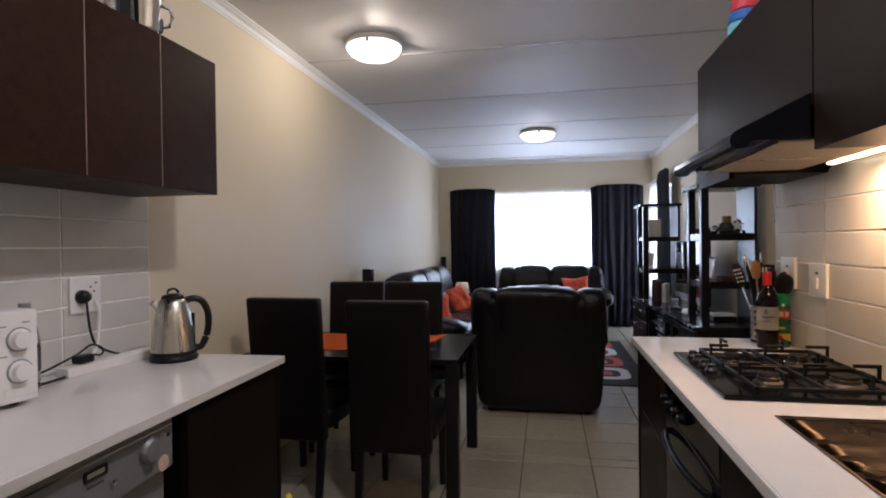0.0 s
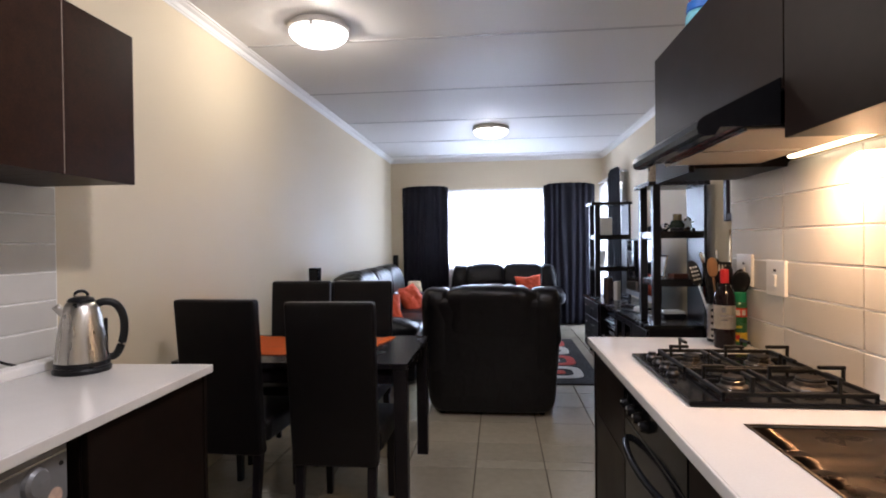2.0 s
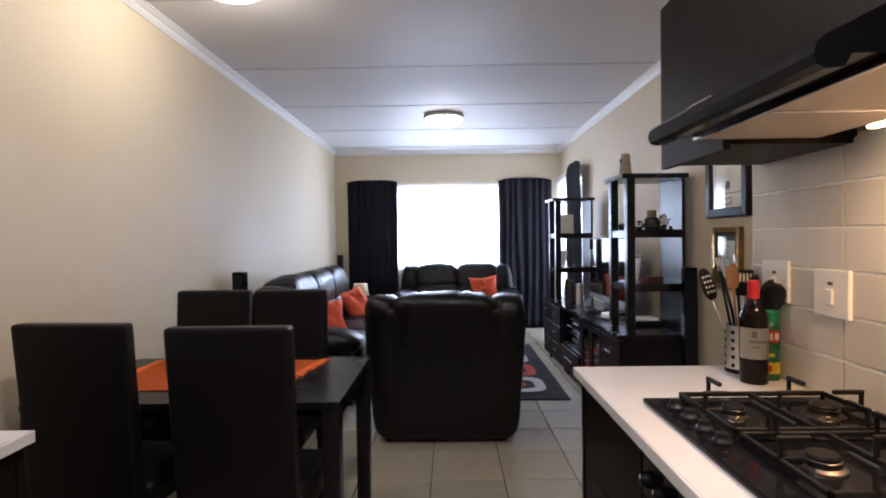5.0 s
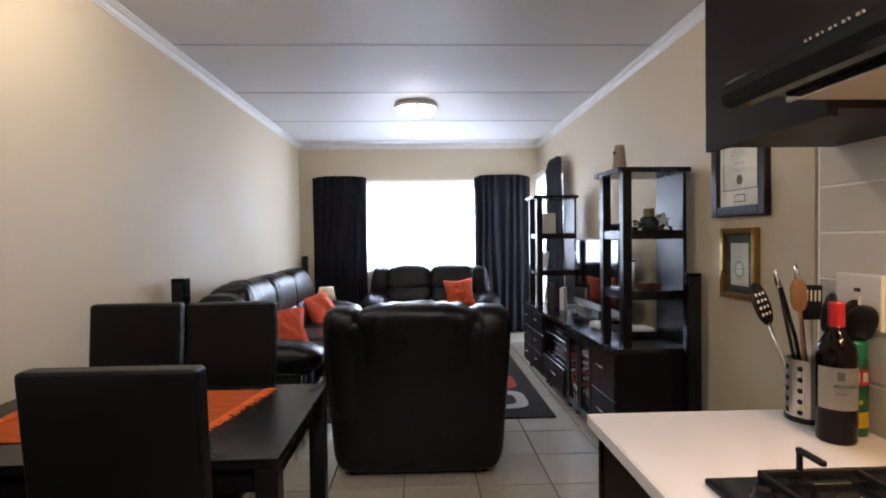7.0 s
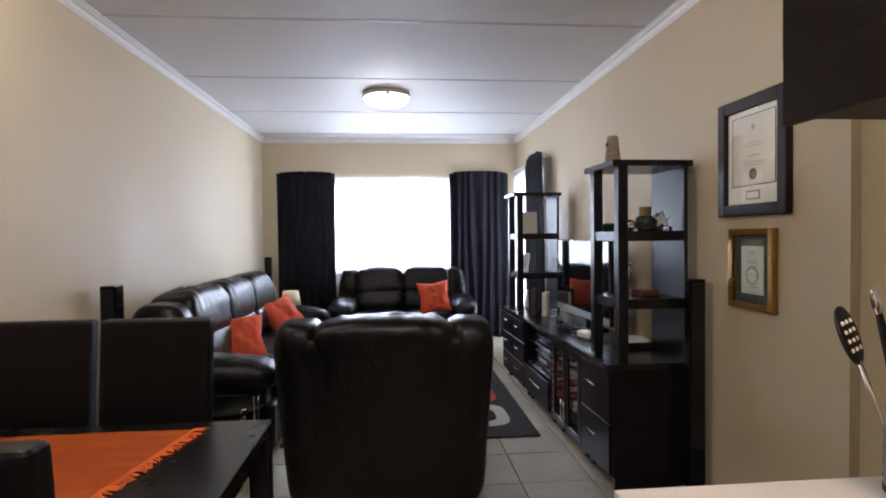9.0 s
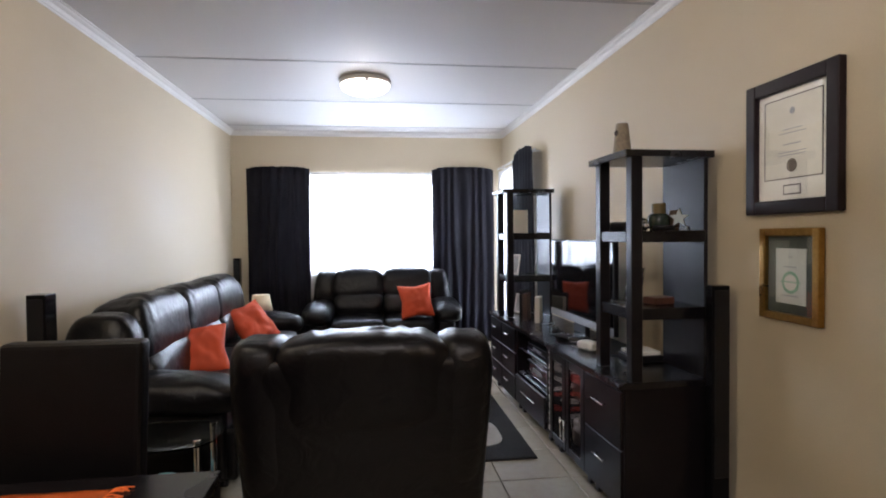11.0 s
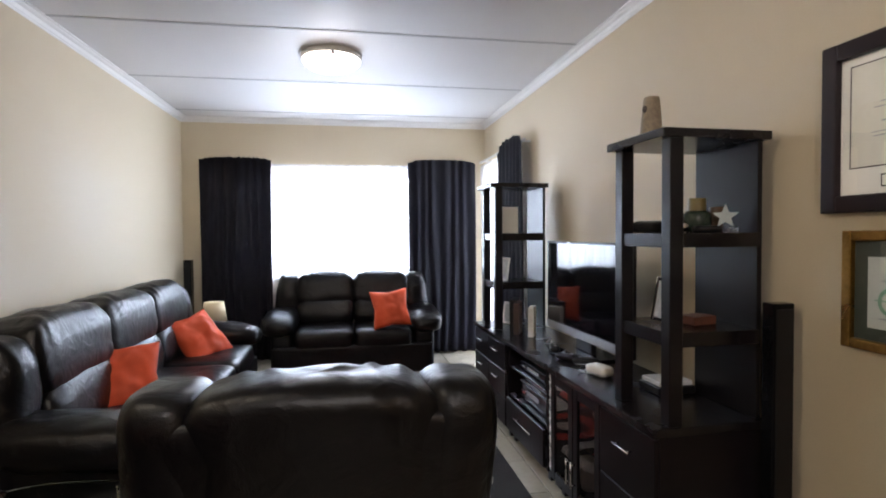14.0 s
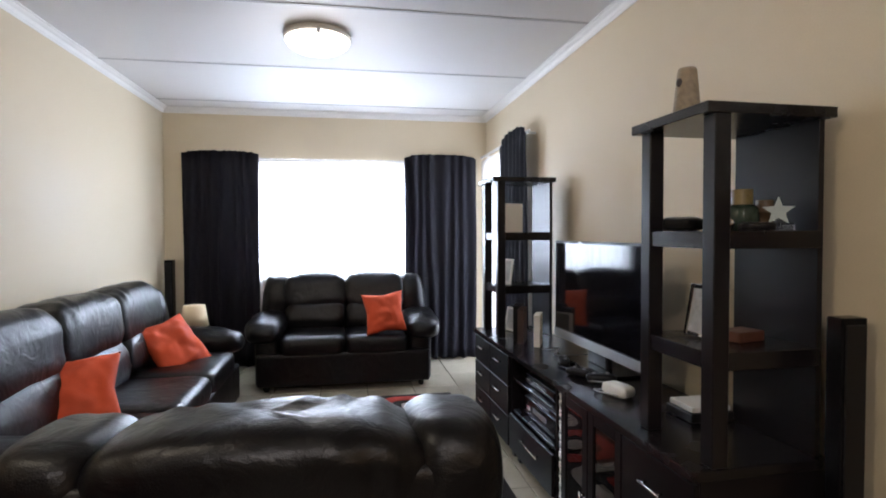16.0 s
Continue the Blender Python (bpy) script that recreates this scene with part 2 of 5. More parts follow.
def turned(profile, segs=24, at=(0, 0, 0)):
    """A lathe body from (radius, height) pairs; a radius of 0 closes it."""
    bm = bmesh.new()
    rings = []
    for r, z in profile:
        if r < 1e-5:
            rings.append([bm.verts.new((at[0], at[1], at[2] + z))])
        else:
            rings.append([bm.verts.new((at[0] + r * math.cos(2 * math.pi * k / segs), at[1] + r * math.sin(2 * math.pi * k / segs), at[2] + z)) for k in range(segs)])
    for a, b in zip(rings, rings[1:]):
        for k in range(segs):
            q = [a[k % len(a)], a[(k + 1) % len(a)], b[(k + 1) % len(b)], b[k % len(b)]]
            q = list(dict.fromkeys(q))
            if len(q) > 2:
                bm.faces.new(q)
    for end in (rings[0], rings[-1]):
        if len(end) > 2:
            bm.faces.new(end)
    bmesh.ops.recalc_face_normals(bm, faces=bm.faces)
    return bm


def tube(points, r, segs=8, bm=None):
    """A round bar along points, with closed ends."""
    bm = bm or bmesh.new()
    pts = [Vector(p) for p in points]
    rings = []
    for n, p in enumerate(pts):
        d = (pts[min(n + 1, len(pts) - 1)] - pts[max(n - 1, 0)]).normalized()
        side = d.cross(Vector((0, 0, 1))) if abs(d.z) < 0.95 else d.cross(Vector((1, 0, 0)))
        side.normalize()
        up = side.cross(d)
        rings.append([bm.verts.new(p + r * (math.cos(2 * math.pi * k / segs) * side + math.sin(2 * math.pi * k / segs) * up)) for k in range(segs)])
    for a, b in zip(rings, rings[1:]):
        for k in range(segs):
            bm.faces.new((a[k], a[(k + 1) % segs], b[(k + 1) % segs], b[k]))
    bm.faces.new(rings[0])
    bm.faces.new(rings[-1])
    bmesh.ops.recalc_face_normals(bm, faces=bm.faces)
    return bm


def eased(points, n=6):
    """More points along a smooth curve through the given ones."""
    p = [Vector(points[0])] + [Vector(q) for q in points] + [Vector(points[-1])]
    out = []
    for a, b, c, d in zip(p, p[1:], p[2:], p[3:]):
        for k in range(n):
            t = k / n
            out.append(0.5 * ((2 * b) + (c - a) * t + (2 * a - 5 * b + 4 * c - d) * t * t + (3 * b - a - 3 * c + d) * t ** 3))
    return out + [p[-1]]


def sgnpow(v, e):
    return math.copysign(abs(v) ** e, v)


def puff(c, size, e1=0.4, e2=0.35, nu=40, nv=24, wrinkle=0.006, wfreq=7.0, tilt=0.0, seed=0.0, bm=None, crease=0.0):
    """A stuffed cushion: a superellipsoid of that size at c, with soft wrinkles, leaned about x by tilt degrees."""
    bm = bm or bmesh.new()
    rot = Matrix.Rotation(radians(tilt), 3, "X")
    rings = []
    for i in range(nv + 1):
        a = -math.pi / 2 + math.pi * i / nv
        ca, sa = sgnpow(math.cos(a), e1), sgnpow(math.sin(a), e1)
        ring = []
        for k in range(nu if 0 < i < nv else 1):
            o = 2 * math.pi * k / nu
            p = Vector((ca * sgnpow(math.cos(o), e2), ca * sgnpow(math.sin(o), e2), sa))
            q = Vector((p.x * size[0] / 2, p.y * size[1] / 2, p.z * size[2] / 2))
            w = noise.noise(Vector((q.x * wfreq + seed, q.y * wfreq * 1.3, q.z * wfreq * 1.7 + seed))) + 0.5 * noise.noise(Vector((q.x * wfreq * 3 + seed, q.y * wfreq * 2.5, q.z * wfreq * 2)))
            q += p.normalized() * w * wrinkle
            if crease:
                q += p.normalized() * crease * math.sin(q.x * 70 + 3 * noise.noise(q * 6 + Vector((seed, 0, 0)))) * max(0, p.z) * (0.5 + noise.noise(q * 5))
            ring.append(bm.verts.new(Vector(c) + rot @ q))
        rings.append(ring)
    for a, b in zip(rings, rings[1:]):
        for k in range(nu):
            q = list(dict.fromkeys([a[k % len(a)], a[(k + 1) % len(a)], b[(k + 1) % len(b)], b[k % len(b)]]))
            if len(q) > 2:
                bm.faces.new(q)
    bmesh.ops.recalc_face_normals(bm, faces=bm.faces)
    return bm


def part(name, bm, material, parent=None, label="", smooth=False, at=None):
    """One bmesh as one mesh object under a thing or a part."""
    me = bpy.data.meshes.new(name)
    bm.to_mesh(me)
    bm.free()
    me.materials.append(material)
    if smooth:
        for p in me.polygons:
            p.use_smooth = True
    ob = new(name, me)
    if parent:
        ob.parent = parent
    if at:
        ob.location = at
    if label:
        ob["label"] = label
    return ob


def thing(name, label, category, m=None, group=""):
    ob = new(name)
    ob.empty_display_size = 0.1
    ob.matrix_world = m or Matrix.Identity(4)
    return tagged(ob, label, category, group)


def structure(name, bm, material, label, category=""):
    return tagged(part(name, bm, material), label, category, kind="structure")


def wall_boxes(spans):
    bm = bmesh.new()
    for lo, hi in spans:
        box(bm, lo, hi)
    return bm


# ---- the shell ----
TH = 0.2
FX0, FX1, FZ0, FZ1 = -0.95, 1.25, 0.92, 2.085      # far window opening
SY0, SY1, SZ1 = 7.80, 9.0, 2.10                    # side door opening
structure("floor", boxm((WL - TH, WB - TH, -0.2), (WR + TH, WF + TH, -0.012)), M_GROUT, "beige ceramic floor tiles with dark brown grout", "floor")
ceil_bm = boxm((WL - TH, WB - TH, CEIL), (WR + TH, WF + TH, CEIL + 0.15))
structure("ceiling", ceil_bm, M_CEIL, "white ceiling boards with thin cover strips", "ceiling")
structure("wall_left", boxm((WL - TH, WB - TH, -0.2), (WL, WF + TH, CEIL)), M_WALL, "long cream painted wall behind the sofa and kitchen counter", "wall")
structure("wall_far", wall_boxes([((WL, WF, -0.2), (FX0, WF + TH, CEIL)), ((FX1, WF, -0.2), (WR + TH, WF + TH, CEIL)), ((FX0, WF, -0.2), (FX1, WF + TH, FZ0)), ((FX0, WF, FZ1), (FX1, WF + TH, CEIL))]), M_WALL, "cream painted end wall with a wide window", "wall")
structure("wall_right", wall_boxes([((WR, PEND, -0.2), (WR + TH, SY0, CEIL)), ((WR, SY1, -0.2), (WR + TH, WF, CEIL)), ((WR, SY0, SZ1), (WR + TH, SY1, CEIL))]), M_WALL, "cream painted wall with a glazed door behind curtains", "wall")
# setback added and kept shallow so that the room's lamps reach this wall
structure("wall_setback", boxm((WR + 0.04, KEND, -0.2), (WR + TH, PEND, CEIL)), M_WALL, "cream painted wall beside the kitchen, with an added slight setback", "wall")
structure("wall_kitchen", wall_boxes([((WK, WB, -0.2), (WK + 0.14, KEND, CEIL)), ((WK + 0.14, KEND - 0.14, -0.2), (WR + TH, KEND, CEIL))]), M_WALL, "cream painted kitchen wall beside the hob", "wall")
structure("wall_back", boxm((WL, WB - TH, -0.2), (WK + 0.14, WB, CEIL)), M_WALL, "plain cream wall at the back of the kitchen", "wall")

# ceiling cover strips
strips = bmesh.new()
for y in (0.38, 1.58, 2.78, 3.98, 5.19, 6.39, 7.58, 8.78):
    box(strips, (WL, y - 0.012, CEIL - 0.004), (WR if y > PEND else WK, y + 0.012, CEIL), 0.001)
structure("ceiling_strip_trim", strips, mat("grey_cover_strip", (0.5, 0.49, 0.5), 0.5, vary=0.05), "thin pale strips over the ceiling board joints", "ceiling trim")


def cornice(name, a, b, inward):
    """A coved plaster moulding between two points of a wall's top; inward: unit vector into the room."""
    bm = bmesh.new()
    prof = [(0, -0.056), (0.006, -0.056), (0.010, -0.048), (0.016, -0.044), (0.026, -0.026), (0.044, -0.016), (0.05, -0.010), (0.06, -0.008), (0.06, 0), (0, 0)]
    ends = []
    for p in (a, b):
        ends.append([bm.verts.new((p[0] + inward[0] * u, p[1] + inward[1] * u, CEIL + v - 0.001)) for u, v in prof])
    n = len(prof)
    for k in range(n):
        bm.faces.new((ends[0][k], ends[0][(k + 1) % n], ends[1][(k + 1) % n], ends[1][k]))
    bm.faces.new(ends[0])
    bm.faces.new(ends[1])
    bmesh.ops.recalc_face_normals(bm, faces=bm.faces)
    structure(name, bm, M_TRIM, "white coved plaster cornice", "cornice")


cornice("cornice_left", (WL, WB), (WL, WF), (1, 0))
cornice("cornice_far", (WL, WF), (WR, WF), (0, -1))
cornice("cornice_right", (WR, PEND), (WR, WF), (-1, 0))
cornice("cornice_kitchen", (WK, WB), (WK, KEND), (-1, 0))


# ---- windows, curtains ----
def window_far():
    w = tagged(thing("window_far", "white framed window, bright daylight behind net", "window"), kind="structure")
    for x in (FX0, 0.14, FX1 - 0.05):
        part("window_frame", boxm((x, WF + 0.10, FZ0), (x + 0.05, WF + 0.15, FZ1), 0.004), M_TRIM, w)
    for z in (FZ0, FZ1 - 0.05):
        part("window_frame", boxm((FX0 + 0.05, WF + 0.102, z), (FX1 - 0.05, WF + 0.148, z + 0.05), 0.004), M_TRIM, w)
    part("window_sill", boxm((FX0 - 0.04, WF - 0.03, FZ0 - 0.03), (FX1 + 0.04, WF, FZ0), 0.005), M_TRIM, w)
    for x0, x1 in ((FX0 + 0.05, 0.14), (0.19, FX1 - 0.05)):
        p = part("pane", boxm((x0, WF + 0.12, FZ0 + 0.05), (x1, WF + 0.126, FZ1 - 0.05)), M_GLASS, w)
        p.visible_shadow = False


window_far()
side = tagged(thing("door_side", "white framed glazed side door behind a net", "door"), kind="structure")
for y in (SY0, (SY0 + SY1) / 2 - 0.03, SY1 - 0.06):
    part("door_frame", boxm((WR + 0.10, y, 0), (WR + 0.15, y + 0.06, SZ1), 0.004), M_TRIM, side)
for z in (0, SZ1 - 0.06):
    part("door_frame", boxm((WR + 0.102, SY0 + 0.06, z), (WR + 0.148, SY1 - 0.06, z + 0.06), 0.004), M_TRIM, side)
for y0 in (SY0 + 0.06, (SY0 + SY1) / 2 + 0.03):
    p = part("pane", boxm((WR + 0.12, y0, 0.06), (WR + 0.126, y0 + 0.51, SZ1 - 0.06)), M_GLASS, side)
    p.visible_shadow = False


def drape(a, b, z0, z1, folds, depth, thick=0.004, seed=0, flare=0.0, lift=0.0, wander=0.6, droop=0.0):
    """A hanging cloth between plan points a and b with soft folds; lift raises the head's far end."""
    bm = bmesh.new()
    a, b = Vector(a), Vector(b)
    d = (b - a).normalized()
    n = Vector((-d.y, d.x))
    cols, rows = folds * 8, 22
    grid = []
    for i in range(rows + 1):
        f = i / rows
        row = []
        for k in range(cols + 1):
            u = k / cols
            ph = u * folds * 2 * math.pi + wander * noise.noise(Vector((u * 4, seed, f * 1.2)))
            amp = depth * (0.55 + 0.45 * (1 - f)) * (0.8 + 0.5 * noise.noise(Vector((u * 7 + seed, 3, 0))))
            off = amp * math.sin(ph) + 0.01 * noise.noise(Vector((u * 9, f * 5, seed)))
            spread = 1 + flare * (1 - f)
            p = a + (b - a) * (0.5 + (u - 0.5) * spread) + n * off
            z = z0 + f * (z1 + lift * u - z0)
            z -= f ** 3 * droop * (2 * u - 1) ** 4
            if i == rows:
                z += (0.004 + 0.012 * (thick > 0)) * math.sin(ph * 2) * noise.noise(Vector((u * 6, seed, 9)))
            row.append(bm.verts.new((p.x, p.y, z)))
        grid.append(row)
    for i in range(rows):
        for k in range(cols):
            bm.faces.new((grid[i][k], grid[i][k + 1], grid[i + 1][k + 1], grid[i + 1][k]))
    if thick:
        bmesh.ops.solidify(bm, geom=bm.faces[:], thickness=thick)
    return bm


def curtain(a, b, z0, z1, folds, depth, label, seed, **kw):
    c = part("curtain", drape(a, b, z0, z1, folds, depth, seed=seed, **kw), M_CURTAIN, smooth=True)
    tagged(c, label, "curtain", "dark curtains")


curtain((-1.345, 9.03), (-0.61, 9.03), 0.02, 2.22, 7, 0.030, "navy black cloth curtain hanging to the floor by the sofa", 1, wander=3.5, droop=0.03)
curtain((0.88, 9.03), (1.665, 9.03), 0.02, 2.225, 7, 0.034, "navy black cloth curtain hanging to the floor in the corner", 4, wander=3.5, droop=0.04)
curtain((1.70, 8.20), (1.70, 7.42), 0.02, 2.27, 7, 0.03, "navy black cloth curtain behind the tall shelf rack", 8, flare=0.05, wander=2.5, droop=0.09)
net = part("net_curtain", drape((-1.0, 9.09), (1.3, 9.09), 0.05, 2.16, 22, 0.014, thick=0, seed=2), M_NET, smooth=True)
tagged(net, "white net curtain glowing with daylight", "net curtain", "net curtains")
net = part("net_curtain", drape((1.745, 9.1), (1.745, 7.8), 0.05, 2.17, 13, 0.012, thick=0, seed=5), M_NET, smooth=True)
tagged(net, "white net curtain over the glazed side door", "net curtain", "net curtains")
rail = thing("curtain_rail", "white curtain track above the wide window", "curtain rail", group="curtain rails")
part("track", boxm((-1.28, 9.072, 2.125), (1.62, 9.087, 2.145), 0.004), M_WHITEPL, rail)
for x in (-1.2, 1.5):
    part("bracket", boxm((x, 9.087, 2.127), (x + 0.03, WF, 2.143), 0.002), M_WHITEPL, rail)
rail = thing("curtain_rail", "white curtain track above the side door", "curtain rail", group="curtain rails")
part("track", boxm((1.715, 7.42, 2.185), (1.733, 9.04, 2.21), 0.004), M_WHITEPL, rail)
for y in (7.5, 8.9):
    part("bracket", boxm((1.733, y, 2.19), (WR, y + 0.03, 2.205), 0.002), M_WHITEPL, rail)


# ---- ceiling lamps ----
def ceiling_light(x, y, r, label):
    l = thing("ceiling_light", label, "ceiling light", Matrix.Translation((x, y, CEIL)), "round ceiling lights")
    part("base_plate", turned([(0, 0), (r * 1.0, 0), (r * 1.06, -0.012), (r * 1.06, -0.03), (r * 1.01, -0.04), (0, -0.04)], 40), M_RIM, l, smooth=False)
    bowl = part("shade", turned([(r * 0.99, -0.041), (r * 1.02, -0.050), (r * 0.94, -0.076), (r * 0.74, -0.102), (r * 0.4, -0.121), (0, -0.128)], 40), M_LIT, l, "lit opal glass bowl", smooth=True)
    bowl.visible_shadow = False
    for k in range(3):
        a = 0.6 + k * 2.094
        part("clip", boxm((r * math.cos(a) - 0.012, r * math.sin(a) - 0.012, -0.066), (r * math.cos(a) + 0.012, r * math.sin(a) + 0.012, -0.036), 0.003), M_CHROME, l)


ceiling_light(-0.90, 3.69, 0.175, "round lit opal glass ceiling light over the dining table")
ceiling_light(0.105, 6.84, 0.20, "round lit opal glass ceiling light over the lounge")
ceiling_light(0.10, 1.45, 0.175, "round lit opal glass ceiling light over the kitchen")


# ---- sofas ----
def sofa(name, label, category, m, W, seats, group="", hz=0.80, lean=0.0):
    """A stuffed leather seat: its front is at -y, its back at +y."""
    s = thing(name, label, category, m, group)
    aw = 0.24
    inner = W - 2 * aw
    sw = inner / seats
    part("base", boxm((-W / 2 + 0.05, -0.43, 0.055), (W / 2 - 0.05, 0.38, 0.335), 0.025, 3), M_LEATHER, s)

    def leaned(bm):
        for v in bm.verts:
            v.co.y += lean * max(0, v.co.z - 0.10) / 0.85
            v.co.x *= 1 - 0.12 * lean * max(0, 0.9 - v.co.z)
        return bm
    if lean:
        back = puff((0, 0.305, 0.475), (W - 0.02, 0.30, 0.90), 0.24, 0.2, nu=72, nv=40, wrinkle=0.004, wfreq=4, seed=W * 2)
    else:
        back = puff((0, 0.32, 0.50), (inner + 0.10, 0.30, 0.84), 0.3, 0.2, nu=72, nv=40, wrinkle=0.006, wfreq=5, seed=W * 2)
    part("back_bolster", leaned(back), M_LEATHER, s, smooth=True)
    for side_x in (-1, 1):
        if lean:
            bol = puff((side_x * (W / 2 - 0.11), 0.26, 0.62), (0.235, 0.40, 0.735), 0.45, 0.62, nu=44, nv=40, wrinkle=0.008, wfreq=4, seed=side_x * 3 + W, crease=0.003)
        else:
            bol = puff((side_x * (W / 2 - 0.145), 0.27, 0.51), (0.29, 0.38, 0.92), 0.5, 0.65, nu=44, nv=40, wrinkle=0.009, wfreq=5, seed=side_x * 3 + W, crease=0.004)
            for v in bol.verts:
                v.co.x += side_x * 0.05 * (0.6 - v.co.z)
        part("shoulder", leaned(bol), M_LEATHER, s, smooth=True)
        arm = part("arm", boxm((side_x * (W / 2 - aw + 0.02), -0.38, 0.05), (side_x * (W / 2 - 0.03), 0.30, 0.50), 0.04, 3), M_LEATHER, s, smooth=True)
        part("arm_pad", puff((side_x * (W / 2 - 0.10), -0.10, 0.535), (0.33, 0.74, 0.22), 0.75, 0.6, wrinkle=0.012, seed=side_x * 5 + W, tilt=4, crease=0.004), M_LEATHER, arm, smooth=True)
        for y in (-0.34, 0.34):
            part("foot", turned([(0, 0), (0.022, 0), (0.028, 0.056), (0, 0.056)], 12, (side_x * (W / 2 - 0.12), y, 0)), M_BLACKPL, s)
    for k in range(seats):
        x = -inner / 2 + sw * (k + 0.5)
        if lean:
            head = puff((x, 0.285, hz - 0.05), (sw * 1.34, 0.36, 0.44), 0.5, 0.40, wrinkle=0.005, wfreq=4, seed=W * 3, crease=0.008, nu=88, nv=40)
        else:
            head = puff((x, 0.245, hz - 0.02), (sw * 1.07, 0.34, 0.42), 0.62, 0.26, wrinkle=0.011, wfreq=6, seed=k * 7 + W * 3, tilt=-8, crease=0.007, nu=88, nv=34)
        part("headrest_cushion", leaned(head), M_LEATHER, s, smooth=True)
        part("lumbar_cushion", puff((x, 0.175, 0.575), (sw * 1.03, 0.29, 0.34), 0.7, 0.30, wrinkle=0.014, seed=k * 9 + W, tilt=-10), M_LEATHER, s, smooth=True)
        part("seat_cushion", puff((x, -0.11, 0.395), (sw * 1.0, 0.67, 0.19), 0.42, 0.2, wrinkle=0.008, seed=k * 4 + W), M_LEATHER, s, smooth=True)
    return s


sofa("armchair", "wide black leather recliner armchair seen from its back", "armchair", pose(0.119, 4.95, 0, 0, 0, 180), 1.00, 1, hz=0.835, lean=0.24)
sofa("loveseat", "black leather two-seat sofa below the window", "sofa", pose(0.25, 8.47, 0), 1.60, 2)
sofa("three_seat_sofa", "black leather three-seat sofa along the wall", "sofa", pose(-1.02, 6.57, 0, 0, 0, 90), 2.62, 3, hz=0.845)


# ---- dining ----
def dining_chair(m):
    c = thing("dining_chair", "high-backed black faux leather dining chair with dark legs", "chair", m, "chairs round the dining table")
    back = bmesh.new()
    box(back, (-0.20, 0.0, 0.325), (0.20, 0.065, 1.066), 0.018, 3)
    for v in back.verts:
        v.co.y += 0.07 * max(0, v.co.z - 0.45) / 0.63
        v.co.x *= 1.0 - 0.03 * (1.08 - v.co.z)
    part("backrest", back, M_FAUX, c, smooth=False)
    seat = bmesh.new()
    box(seat, (-0.205, -0.43, 0.37), (0.205, -0.002, 0.475), 0.03, 3)
    part("seat", seat, M_FAUX, c, smooth=True)
    for x in (-0.165, 0.165):
        for y0 in (-0.385, 0.02):
            leg = bmesh.new()
            box(leg, (x - 0.021, y0 - 0.021, 0), (x + 0.021, y0 + 0.021, 0.40), 0.003)
            for v in leg.verts:
                if v.co.z < 0.1:
                    v.co.x = x + (v.co.x - x) * 0.72
                    v.co.y = y0 + (v.co.y - y0) * 0.72 + (0.05 if y0 > 0 else 0)
            part("leg", leg, M_WENGE_Z, c)
    return c


chair = dining_chair(pose(-0.55, 2.83, 0, 0, 0, 180))
copy_thing(chair, pose(-1.12, 2.93, 0, 0, 0, 177))
copy_thing(chair, pose(-1.155, 3.93, 0, 0, 0, 2))
copy_thing(chair, pose(-0.73, 3.93, 0, 0, 0, -1))

TX0, TX1, TY0, TY1, TZ = -1.48, -0.265, 3.03, 3.83, 0.73
tab = thing("dining_table", "dark wenge wooden dining table", "table", Matrix.Translation((0, 0, 0)))
part("tabletop", boxm((TX0, TY0, TZ - 0.03), (TX1, TY1, TZ), 0.004, 2), M_WENGE, tab)
for x in (TX0 + 0.035, TX1 - 0.035):
    for y in (TY0 + 0.035, TY1 - 0.035):
        part("leg", boxm((x - 0.033, y - 0.033, 0), (x + 0.033, y + 0.033, TZ - 0.03), 0.004), M_WENGE_Z, tab)
for y in (TY0 + 0.03, TY1 - 0.05):
    part("apron", boxm((TX0 + 0.07, y, TZ - 0.11), (TX1 - 0.07, y + 0.02, TZ - 0.03), 0.002), M_WENGE, tab)
for x in (TX0 + 0.03, TX1 - 0.05):
    part("apron", boxm((x, TY0 + 0.07, TZ - 0.11), (x + 0.02, TY1 - 0.07, TZ - 0.03), 0.002), M_WENGE, tab)


# ---- television wall unit ----
U = pose(1.285, 4.655, 0, 0, 0, 1.7)
UTOP, UD, ULEN = 0.675, 0.455, 2.50


def module(name, label, y0, y1, group="television wall unit"):
    m = thing(name, label, "cabinet", U @ Matrix.Translation((0, y0, 0)), group)
    w = y1 - y0
    x0 = 0.02
    part("side_panel", boxm((x0, 0.001, 0.07), (UD, 0.019, UTOP - 0.03), 0.001), M_UNIT, m)
    part("side_panel", boxm((x0, w - 0.019, 0.07), (UD, w - 0.001, UTOP - 0.03), 0.001), M_UNIT, m)
    part("bottom_panel", boxm((x0, 0.019, 0.075), (UD, w - 0.019, 0.095)), M_WENGE, m)
    part("back_panel", boxm((UD - 0.012, 0.019, 0.095), (UD, w - 0.019, UTOP - 0.03)), M_WENGE, m)
    for y in (0.03, w - 0.07):
        for x in (x0 + 0.03, UD - 0.07):
            part("foot", boxm((x, y, 0), (x + 0.04, y + 0.04, 0.07), 0.003), M_BLACKPL, m)
    return m, w


